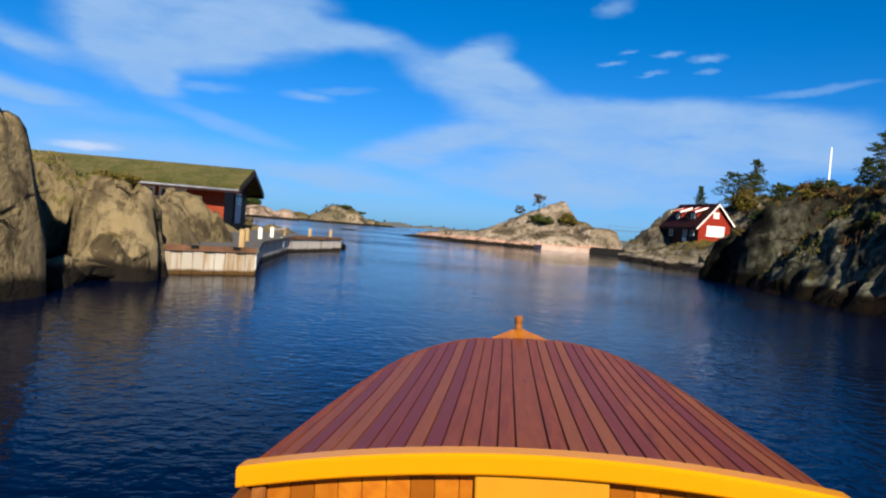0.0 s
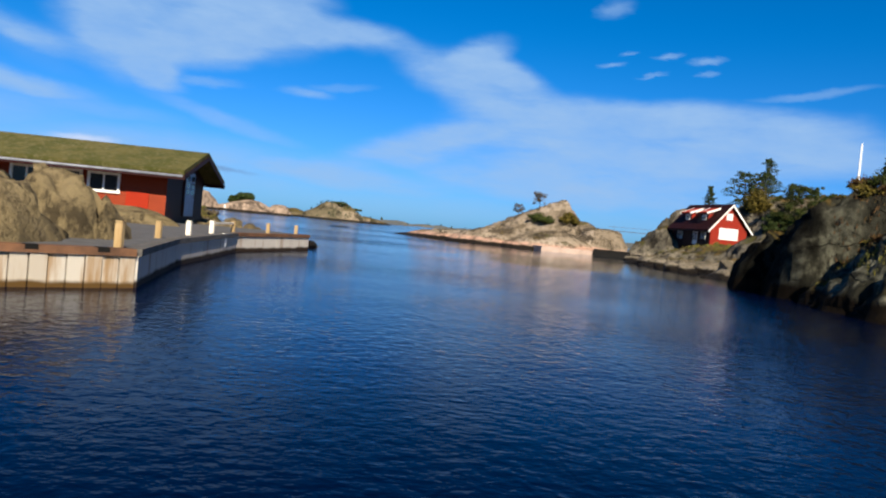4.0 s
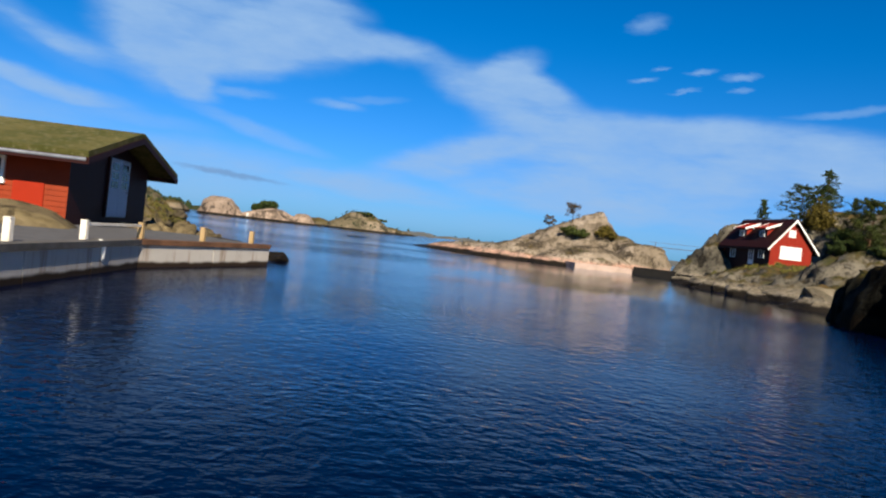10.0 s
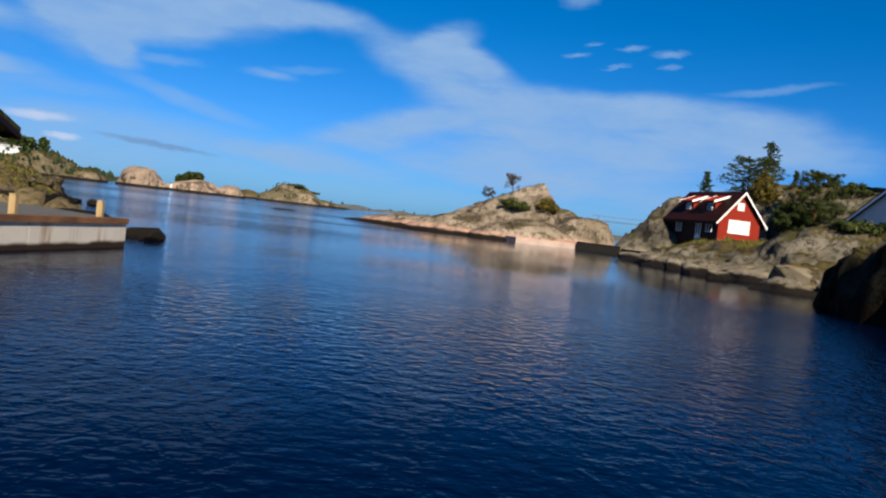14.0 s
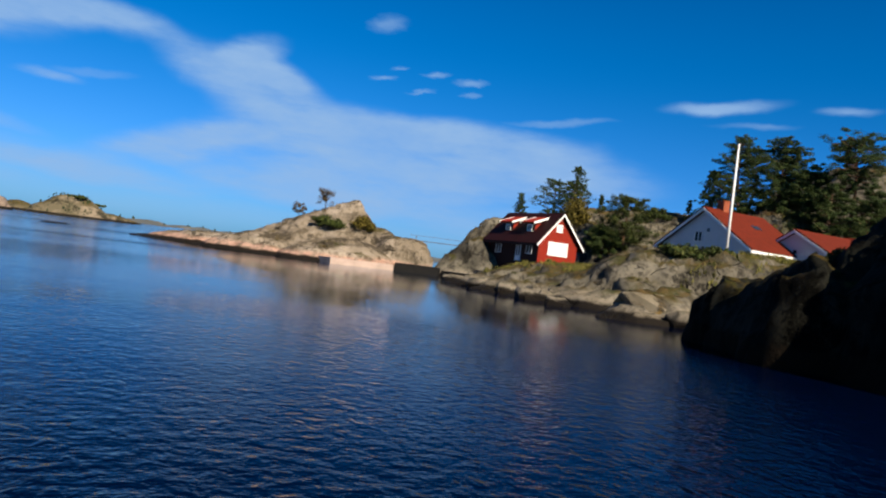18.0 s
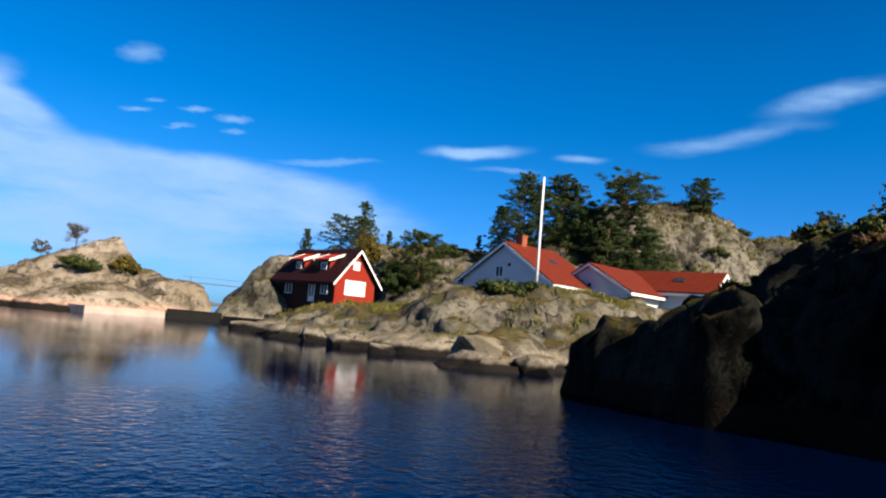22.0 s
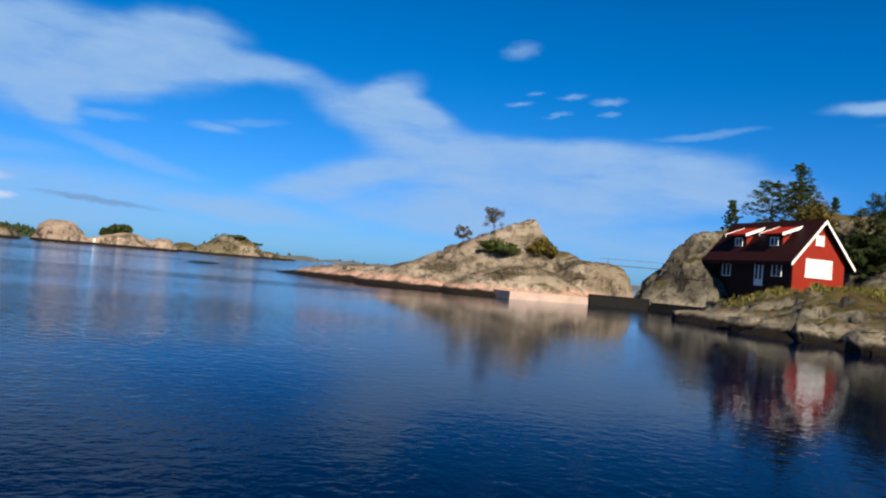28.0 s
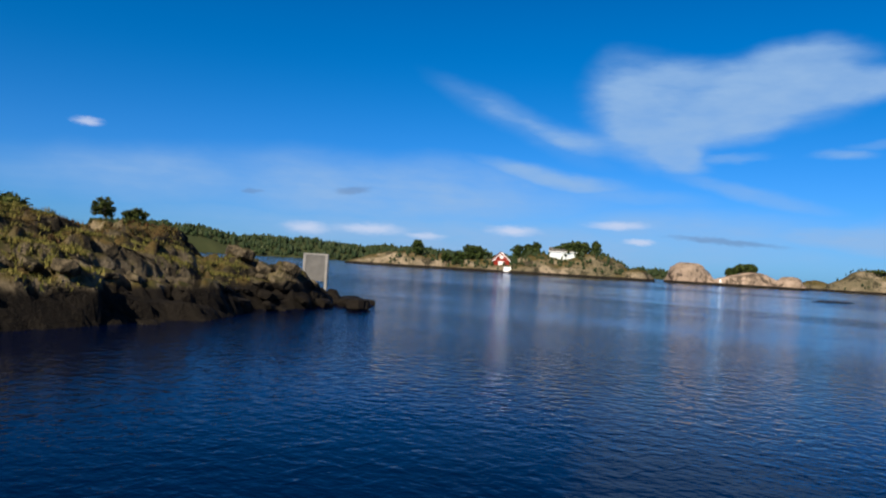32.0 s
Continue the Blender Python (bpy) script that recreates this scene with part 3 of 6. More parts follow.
HULL_WOOD = varnish_material("hull_varnish", (0.241, 0.0923, 0.0213), (0.156, 0.0532, 0.0142), 0.3)


def far_wood_ground():
    k = Mat("far_wood_floor", 0.95)
    k.base(k.mix(k.noise(0.05, 5, 0.7), (0.0142, 0.0249, 0.00852), (0.0497, 0.0532, 0.0213)))
    return k.m


WOOD_FLOOR = far_wood_ground()

# ---- mesh helpers ----
rng = np.random.default_rng(7)


def mesh_of(name, verts, faces, material, smooth=False):
    me = bpy.data.meshes.new(name)
    me.from_pydata([tuple(v) for v in verts], [], [tuple(f) for f in faces])
    me.materials.append(material)
    if smooth:
        me.polygons.foreach_set("use_smooth", [True] * len(me.polygons))
    me.update()
    return me


def part(name, me, parent, label="", at=None):
    ob = new(name, me)
    ob.parent = parent
    if at is not None:
        ob.matrix_basis = at
    if label:
        tagged(ob, label)
    return ob


def thing(name, m, label, category, group="", kind=""):
    ob = new(name)
    ob.empty_display_size = 0.2
    ob.matrix_basis = m
    return tagged(ob, label, category, group, kind)


def box_data(x0, x1, y0, y1, z0, z1):
    v = [(x, y, z) for z in (z0, z1) for y in (y0, y1) for x in (x0, x1)]
    f = [(0, 2, 3, 1), (4, 5, 7, 6), (0, 1, 5, 4), (2, 6, 7, 3), (0, 4, 6, 2), (1, 3, 7, 5)]
    return v, f


def box(name, x0, x1, y0, y1, z0, z1, material, bevel=0.0):
    if not bevel:
        return mesh_of(name, *box_data(x0, x1, y0, y1, z0, z1), material)
    bm = bmesh.new()
    v, f = box_data(x0, x1, y0, y1, z0, z1)
    vs = [bm.verts.new(p) for p in v]
    for q in f:
        bm.faces.new([vs[i] for i in q])
    bmesh.ops.bevel(bm, geom=bm.edges[:], offset=bevel, segments=2, affect="EDGES")
    me = bpy.data.meshes.new(name)
    bm.to_mesh(me)
    bm.free()
    me.materials.append(material)
    return me


def prism(name, outline, z0, z1, material):
    """An upright prism over a plan outline that runs anticlockwise."""
    n = len(outline)
    v = [(x, y, z0) for x, y in outline] + [(x, y, z1) for x, y in outline]
    f = [tuple(range(n))[::-1], tuple(range(n, 2 * n))]
    f += [(i, (i + 1) % n, n + (i + 1) % n, n + i) for i in range(n)]
    return mesh_of(name, v, f, material)


def slab(name, corners, thick, material):
    """A flat board of four corners, thickened against its normal."""
    p = [Vector(c) for c in corners]
    nrm = (p[1] - p[0]).cross(p[3] - p[0]).normalized() * thick
    v = [*p, *[q - nrm for q in p]]
    f = [(0, 1, 2, 3), (7, 6, 5, 4), (0, 4, 5, 1), (1, 5, 6, 2), (2, 6, 7, 3), (3, 7, 4, 0)]
    return mesh_of(name, v, f, material)


def tube_data(points, radii, sides=7):
    v, f = [], []
    pts = [Vector(p) for p in points]
    for i, p in enumerate(pts):
        d = (pts[min(i + 1, len(pts) - 1)] - pts[max(i - 1, 0)]).normalized()
        a = d.cross(Vector((0.31, 0.72, 0.62)))
        a.normalize()
        b = d.cross(a)
        for k in range(sides):
            w = 2 * math.pi * k / sides
            v.append(tuple(p + (a * math.cos(w) + b * math.sin(w)) * radii[i]))
    for i in range(len(pts) - 1):
        for k in range(sides):
            f.append((i * sides + k, i * sides + (k + 1) % sides, (i + 1) * sides + (k + 1) % sides, (i + 1) * sides + k))
    f.append(tuple(range(sides))[::-1])
    f.append(tuple((len(pts) - 1) * sides + k for k in range(sides)))
    return v, f


def tube(name, points, radii, material, sides=8):
    return mesh_of(name, *tube_data(points, radii, sides), material, True)


def joined(name, pieces, material, smooth=False):
    v, f = [], []
    for pv, pf in pieces:
        o = len(v)
        v += list(pv)
        f += [tuple(i + o for i in q) for q in pf]
    return mesh_of(name, v, f, material, smooth)


# ---- numeric noise ----


def lattice(ix, iy, seed):
    h = (ix * 374761393 + iy * 668265263 + seed * 974634533) & 0xFFFFFFFF
    h = ((h ^ (h >> 13)) * 1274126177) & 0xFFFFFFFF
    return ((h ^ (h >> 16)) & 0xFFFF) / 65535.0


def vnoise(x, y, seed=0):
    fx, fy = np.floor(x), np.floor(y)
    ix, iy = fx.astype(np.int64), fy.astype(np.int64)
    u, v = x - fx, y - fy
    u, v = u * u * (3 - 2 * u), v * v * (3 - 2 * v)
    a = lattice(ix, iy, seed) * (1 - u) + lattice(ix + 1, iy, seed) * u
    b = lattice(ix, iy + 1, seed) * (1 - u) + lattice(ix + 1, iy + 1, seed) * u
    return (a * (1 - v) + b * v) * 2 - 1


def fbm(x, y, size, octaves=4, seed=0, gain=0.5):
    total, amp, k = 0.0, 1.0, 1.0 / size
    for o in range(octaves):
        total = total + amp * vnoise(x * k + 13.7 * o, y * k - 7.3 * o, seed + o)
        amp, k = amp * gain, k * 2.03
    return total


def creases(x, y, size, seed=0):
    return -np.maximum(0.0, 0.16 - np.abs(vnoise(x / size, y / size, seed))) / 0.16


def blocks(x, y, size, seed):
    """A random tilted height for each irregular cell of broken rock, from -0.5 to 0.5."""
    gx, gy = np.floor(x / size).astype(np.int64), np.floor(y / size).astype(np.int64)
    best, out = np.full(np.shape(x), 1e9), np.zeros(np.shape(x))
    for i in (-1, 0, 1):
        for j in (-1, 0, 1):
            cx, cy = gx + i, gy + j
            px, py = (cx + lattice(cx, cy, seed)) * size, (cy + lattice(cx, cy, seed + 1)) * size
            d = (x - px) ** 2 + (y - py) ** 2
            h = lattice(cx, cy, seed + 2) - 0.5 + 0.5 * ((lattice(cx, cy, seed + 3) - 0.5) * (x - px) + (lattice(cx, cy, seed + 4) - 0.5) * (y - py)) / size
            out, best = np.where(d < best, h, out), np.minimum(d, best)
    return out


# ---- the shores: heights as unions of smooth rock humps ----
# a hump: centre x, y, half length, half breadth, turn in degrees, height, steepness of its sides,
# then the share of the half length on its far side where it is lopsided (0: even), and how square its plan is


def humps(x, y, rows, blend=0.35, floor=-1.6):
    total = np.full_like(x, floor)
    for cx, cy, rx, ry, turn, h, steep, *more in rows:
        c, s = math.cos(radians(turn)), math.sin(radians(turn))
        u = ((x - cx) * c + (y - cy) * s) / rx
        if more and more[0]:
            u = np.where(u > 0, u / more[0], u)
        v = (-(x - cx) * s + (y - cy) * c) / ry
        e = more[1] if len(more) > 1 else 2.0
        r = (np.abs(u) ** e + np.abs(v) ** e) ** (1 / e)
        z = np.where(r < 1, h * (1 - r ** steep), -h * steep * (r - 1))
        d = np.maximum(blend - np.abs(total - z), 0) / blend
        total = np.maximum(np.maximum(total, z) + d * d * blend * 0.25, floor)
    return total


class Land:
    def __init__(self, rows, warp=1.2, warp_size=7.0, rough=0.35, size=3.0, crack=0.3, seed=1, blend=0.35, ledge=0.0, strike=30.0, slab=1.6, terrace=0.0, blocky=0.0, block=1.0):
        self.terrace, self.blocky, self.block = terrace, blocky, block
        self.ledge, self.strike, self.slab = ledge, radians(strike), slab
        self.rows, self.warp, self.warp_size, self.rough = rows, warp, warp_size, rough
        self.size, self.crack, self.seed, self.blend = size, crack, seed, blend

    def height(self, x, y):
        x, y = np.asarray(x, float), np.asarray(y, float)
        wx = x + self.warp * fbm(x, y, self.warp_size, 3, self.seed)
        wy = y + self.warp * fbm(x, y, self.warp_size, 3, self.seed + 50)
        z = humps(wx, wy, self.rows, self.blend)
        k = np.clip((z + 1.0) / 1.6, 0.0, 1.0)
        z = z + k * self.rough * fbm(x, y, self.size, 5, self.seed + 9, 0.55)
        z = z + k * self.crack * (creases(x + 0.4 * y, y * 0.6, self.size * 1.1, self.seed + 20) + 0.6 * creases(x * 0.7 - 0.5 * y, y, self.size * 0.55, self.seed + 21))
        if self.ledge:
            # dipping slabs: each rises gently and breaks off along the strike
            s = (x * math.cos(self.strike) + y * math.sin(self.strike) + 0.9 * fbm(x, y, 3.2 * self.slab, 4, self.seed + 60)) / self.slab + 0.5 * z
            s = s + 0.35 * vnoise(x / self.slab * 0.6, y / self.slab * 0.6, self.seed + 70)
            saw = s - np.floor(s)
            saw = np.where(saw < 0.88, saw / 0.88, (1 - saw) / 0.12)
            z = z + k * self.ledge * (saw - 0.5)
        if self.blocky:
            bu = (x * math.cos(self.strike) + y * math.sin(self.strike)) / 2.8
            bv = y * math.cos(self.strike) - x * math.sin(self.strike) + 0.3 * fbm(x, y, 2.0, 2, self.seed + 85)
            z = z + k * self.blocky * (blocks(bu, bv, self.block, self.seed + 80) + 0.5 * blocks(bu, bv, self.block * 0.45, self.seed + 81))
        if self.terrace:
            # beds of rock that dip along the strike and break off in steps
            q = (z + 0.16 * (x * math.cos(self.strike) + y * math.sin(self.strike)) + 0.12 * fbm(x, y, 2.5, 3, self.seed + 90)) / self.terrace
            u = q - np.floor(q)
            z = z + np.clip(k, 0, 1) * self.terrace * (np.where(u < 0.75, 0.3 * u / 0.75, 0.3 + 0.7 * (u - 0.75) / 0.25) - u)
        return z

    def at(self, x, y):
        return float(self.height(np.array([x]), np.array([y]))[0])

    def build(self, name, x0, x1, y0, y1, step, material, label, category="rock"):
        xs, ys = np.arange(x0, x1 + step, step), np.arange(y0, y1 + step, step)
        gx, gy = np.meshgrid(xs, ys)
        z = self.height(gx, gy)
        push = np.clip((z + 0.8) / 1.5, 0, 1) * self.size * 0.11
        px = gx + push * fbm(gx + 3 * z, gy, self.size * 0.6, 3, self.seed + 31)
        py = gy + push * fbm(gx, gy + 3 * z, self.size * 0.6, 3, self.seed + 41)
        nx, ny = len(xs), len(ys)
        keep = z > -1.15
        idx = np.arange(nx * ny).reshape(ny, nx)
        quad = keep[:-1, :-1] | keep[1:, :-1] | keep[:-1, 1:] | keep[1:, 1:]
        f = np.stack([idx[:-1, :-1][quad], idx[:-1, 1:][quad], idx[1:, 1:][quad], idx[1:, :-1][quad]], 1)
        used, inv = np.unique(f, return_inverse=True)
        v = np.stack([px.ravel(), py.ravel(), z.ravel()], 1)[used]
        ob = new(name, mesh_of(name, v.tolist(), inv.reshape(-1, 4).tolist(), material, True))
        return tagged(ob, label, category, "", "structure")


# water, one sheet to the horizon
wv, wf = box_data(-4500, 4500, -1500, 4900, -3.0, 0.0)
water = new("water", mesh_of("water", wv, wf, WATER))
tagged(water, "calm dark blue sea water with small ripples", "water", "", "structure")

LEFT = Land((
    # the 9.5 m crag is out of view, added to shade the cleft
    (-9.75, 9.6, 3.0, 3.75, 0, 3.1, 14.0, 0, 6.0), (-9.5, 6.2, 3.2, 3.3, 0, 9.5, 10.0, 0, 5.0), (-11.2, 14.5, 2.5, 3.0, 16, 2.6, 14.0, 0, 6.0), (-14.5, 1.0, 6.0, 6.5, 0, 3.6, 5.0), (-7.75, 14.7, 0.36, 0.75, 24, 0.5, 3.0), (-8.0, 16.0, 0.34, 0.6, 10, 0.55, 3.0),
    (-8.1, 18.0, 0.85, 1.6, 30, 2.2, 7.0, 0, 4.0), (-8.2, 18.7, 1.0, 1.6, 48, 2.0, 6.0, 0, 3.0), (-8.3, 20.9, 1.5, 1.7, 10, 1.95, 3.0, 0, 3.0), (-13.8, 25.0, 2.2, 2.4, 0, 2.7, 4.0), (-7.7, 17.2, 0.85, 1.05, 34, 1.15, 8.0, 0, 4.0), (-7.5, 18.3, 0.7, 0.9, 52, 1.0, 4.0, 0, 3.0), (-10.0, 23.7, 2.9, 1.9, 8, 2.1, 6.0, 0, 3.0), (-13.0, 19.3, 3.0, 2.9, 0, 2.5, 8.0, 0, 3.0), (-12.0, 20.4, 2.2, 2.0, 0, 2.7, 6.0, 0, 3.0),
    (-11.6, 22.6, 3.4, 2.4, 8, 2.1, 5.0), (-17.6, 16.5, 5.6, 9.0, 0, 3.2, 4.0), (-24.0, 30.0, 13.5, 20.0, 0, 1.3, 5.0),
    (-19.0, 46.0, 9.0, 9.0, 0, 0.9, 6.0), (-11.4, 47.4, 2.4, 2.0, 30, 0.85, 2.5),
), 0.26, 1.8, 0.2, 1.2, 0.5, 3, 0.3, 0.3, 60.0, 0.9)
LEFT.build("rock_shore_boathouse", -34, -4.5, -3, 52, 0.15, GRANITE, "tall fractured brown granite rocks beside a concrete quay")

KNOLL = Land(((-14.2, 37.9, 4.4, 3.1, 0, 1.4, 2.8), (-12.0, 37.0, 2.0, 1.8, 20, 1.15, 3.0)), 0.4, 3.0, 0.08, 2.4, 0.12, 5, 0.3)
KNOLL.build("rock_knoll", -20, -8, 33, 43, 0.15, GRANITE, "low smooth brown rock knoll on the gravel before the boathouse")

HEAD = Land((
    (-18.0, 57.3, 5.2, 3.6, 110, 1.8, 3.2, 0, 3.0), (-24.5, 57.5, 9.0, 7.0, 120, 2.75, 2.4), (-22.0, 60.6, 6.8, 5.6, 136, 1.9, 3.0, 0, 3.0), (-20.8, 66.2, 3.4, 2.6, 107, 1.35, 4.5, 0, 2.6),
    (-21.2, 69.6, 2.0, 1.5, 120, 0.5, 2.6), (-35.0, 60.0, 14.0, 9.5, 0, 2.5, 4.0), (-23.4, 63.6, 3.0, 2.0, 120, 2.35, 4.0),
    (-22.0, 51.0, 9.0, 5.0, 0, 1.5, 3.0), (-13.6, 50.6, 2.2, 2.0, 0, 0.9, 2.5), (-24.2, 68.8, 4.0, 3.0, 120, 0.6, 3.0), (-31.0, 66.6, 4.8, 3.2, 150, 2.9, 2.2), (-28.6, 61.5, 5.0, 4.0, 111, 2.5, 2.4),
), 0.3, 3.0, 0.14, 1.2, 0.15, 12, 0.15, 0.0, 111.0, 0.75, 0.45, 0.6, 0.7)
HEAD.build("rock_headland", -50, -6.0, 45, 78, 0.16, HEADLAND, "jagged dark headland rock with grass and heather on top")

RIGHT = Land((
    (27.3, 28.6, 12.0, 13.0, -3, 8.4, 2.2, 0, 3.5), (26.6, 40.4, 9.8, 4.2, -18, 5.7, 6.0, 0, 6.0), (25.2, 44.3, 8.6, 3.5, -18, 3.55, 9.0, 0, 6.0),
    (25.0, 47.6, 7.4, 2.4, -18, 2.5, 12.0, 0, 6.0), (27.0, 12.0, 14.5, 12.0, -4, 6.4, 2.4, 0, 4.0), (28.0, -4.0, 14.0, 12.0, 0, 5.0, 4.0),
    (44.0, 24.0, 13.0, 16.0, 0, 9.0, 4.0), (38.0, 40.0, 12.0, 8.0, 0, 4.4, 4.0),
), 0.5, 4.0, 0.3, 2.4, 0.4, 23, 0.5, 0.35, -60.0, 1.7)
RIGHT.build("rock_shore_steep", 9.5, 58, -8, 58, 0.25, GRANITE_SHADED, "steep granite slope with heather rising from the water, its point coloured as shade")

HOME = Land((
    (42.5, 81.0, 21.8, 25.0, 0, 3.5, 2.3), (24.4, 61.0, 5.0, 3.4, 15, 1.6, 2.6), (37.5, 72.5, 13.5, 8.6, 0, 4.6, 3.0),
    (31.7, 105.4, 5.0, 5.5, 20, 4.8, 2.8), (53.0, 81.0, 15.0, 14.0, 0, 5.0, 5.0), (24.0, 71.5, 4.0, 4.5, 0, 1.0, 2.4),
    (25.4, 84.0, 4.6, 7.0, 0, 1.2, 2.4), (41.2, 116.0, 10.8, 9.0, 0, 8.4, 2.6), (60.0, 111.0, 30.0, 14.0, -14, 11.6, 2.6),
    (64.0, 99.0, 13.0, 10.0, -20, 12.3, 2.8), (89.0, 103.0, 25.0, 24.0, -40, 21.8, 2.6), (101.0, 89.0, 19.0, 20.0, 0, 17.5, 2.8),
    (66.0, 70.0, 14.0, 10.0, 0, 5.9, 4.0), (50.0, 103.0, 9.0, 6.0, 0, 6.4, 2.4), (76.0, 84.0, 12.0, 9.0, 0, 9.5, 2.6),
), 1.3, 7.0, 0.4, 3.4, 0.5, 31, 0.5, 0.5, 65.0, 3.0)
HOME.build("rock_shore_cabin", 16, 128, 54, 134, 0.42, GRANITE_GREY, "broad grey granite shore with grass hollows below red and white houses")

ISLET = Land((
    (19.2, 116.8, 17.0, 8.5, -8, 7.5, 1.2, 0.34), (3.5, 122.5, 11.0, 4.4, -34, 1.7, 1.8), (-4.4, 130.3, 4.0, 1.4, -30, 0.4, 2.0),
    (23.5, 111.0, 3.7, 4.6, 0, 3.8, 6.0, 0, 3.5), (21.4, 114.2, 3.2, 4.0, 0, 4.7, 3.0), (17.0, 109.0, 8.0, 5.2, 8, 2.7, 2.4),
    (19.0, 116.4, 3.2, 3.0, 0, 7.7, 2.0, 0.7), (8.0, 114.5, 7.0, 5.0, -25, 2.4, 2.0),
), 0.4, 6.0, 0.14, 3.0, 0.16, 41, 0.5, 0.22, 75.0, 2.4)
ISLET.build("rock_islet", -14, 34, 97, 140, 0.3, GRANITE_PINK, "smooth pale pink granite islet sloping into the sea")


def at_bearing(az, dist):
    """A place so many metres from the middle of the channel on a bearing clockwise from +y."""
    return 0.8 + dist * math.sin(radians(az)), 50 + dist * math.cos(radians(az))


def far_isle(name, rows, material, step, label, seed, rough):
    """Islands far out: rows of bearing, distance, half width, half depth, height, steepness."""
    out = []
    for az, dist, w, d, h, steep in rows:
        x, y = at_bearing(az, dist)
        out.append((x, y, w, d, -az, h, steep))
    land = Land(out, 4.0, 30.0, rough, 14.0, rough, seed, 1.0)
    xs = [r[0] for r in out]
    ys = [r[1] for r in out]
    m = max(max(r[2], r[3]) for r in out) * 1.3
    land.build(name, min(xs) - m, max(xs) + m, min(ys) - m, max(ys) + m, step, material, label, "island")
    return land


VILLAGE = far_isle("rock_island_village", ((-32.0, 326, 22, 22, 9.0, 2.2), (-28.4, 322, 20, 16, 9.6, 2.4), (-25.2, 316, 9, 11, 4.2, 2.3), (-41.5, 340, 34, 18, 7.4, 2.6), (-36.6, 330, 15, 16, 6.0, 2.6), (-30.5, 312, 16, 8, 4.4, 2.6)),
                   FAR_HEATH, 1.6, "distant rocky island with bushes and two houses", 51, 0.8)
DOME = far_isle("rock_island_dome", ((-20.7, 322, 11.5, 11, 9.0, 3.0), (-16.8, 324, 14, 10, 6.0, 2.6), (-14.0, 324, 7, 8, 5.2, 2.4)),
                FAR_ROCK, 1.0, "distant bare pinkish granite dome island", 52, 0.35)
LOW = far_isle("rock_island_low", ((-9.4, 390, 21, 12, 10.4, 1.8), (-6.4, 400, 15, 8, 4.2, 1.8), (-12.6, 430, 12, 8, 5.0, 2.0)),
               FAR_HEATH, 1.4, "low distant rocky island with thin grass", 53, 0.6)
FARTHER = far_isle("far_coast", ((-4.0, 800, 35, 20, 5.5, 2.0), (-1.0, 1100, 40, 20, 4.5, 2.0), (1.6, 1300, 45, 20, 4.0, 2.0), (-8, 900, 40, 20, 7.5, 2.0), (14, 900, 120, 40, 6, 2.0), (28, 1000, 150, 50, 8, 2.0)),
                   FAR_COAST, 6.0, "thin line of far skerries on the horizon", 54, 1.2)
RIDGE = far_isle("wooded_ridge", ((-62, 860, 150, 60, 27, 2.0), (-52, 900, 160, 60, 20, 2.0), (-43, 920, 150, 60, 17, 2.0), (-34, 940, 150, 60, 15, 2.0), (-24, 960, 90, 40, 7, 2.0)),
                 WOOD_FLOOR, 10.0, "long low wooded ridge on the far shore", 55, 2.0)

# ---- plants ----


def tufts(centres, radii, count, size, seed, squash=0.75, long=1.0):
    """Small leaf blades scattered through ellipsoidal clumps."""
    g = np.random.default_rng(seed)
    v, f = [], []
    for c, r in zip(centres, radii):
        d = g.normal(size=(count, 3))
        d /= np.linalg.norm(d, axis=1)[:, None]
        p = np.array(c) + d * (g.random((count, 1)) ** 0.45) * r * np.array([1, 1, squash])
        a = g.normal(size=(count, 3))
        a /= np.linalg.norm(a, axis=1)[:, None]
        b = np.cross(a, d + 0.3 * g.normal(size=(count, 3)))
        b /= np.linalg.norm(b, axis=1)[:, None] + 1e-6
        s = size * (0.6 + 0.8 * g.random((count, 1)))
        q = np.stack([p - b * s * 0.32, p + a * s * long, p + b * s * 0.32, p - a * s * 0.5], 1)
        o = len(v)
        v += q.reshape(-1, 3).tolist()
        f += [(o + 4 * i, o + 4 * i + 1, o + 4 * i + 2, o + 4 * i + 3) for i in range(count)]
    return v, f


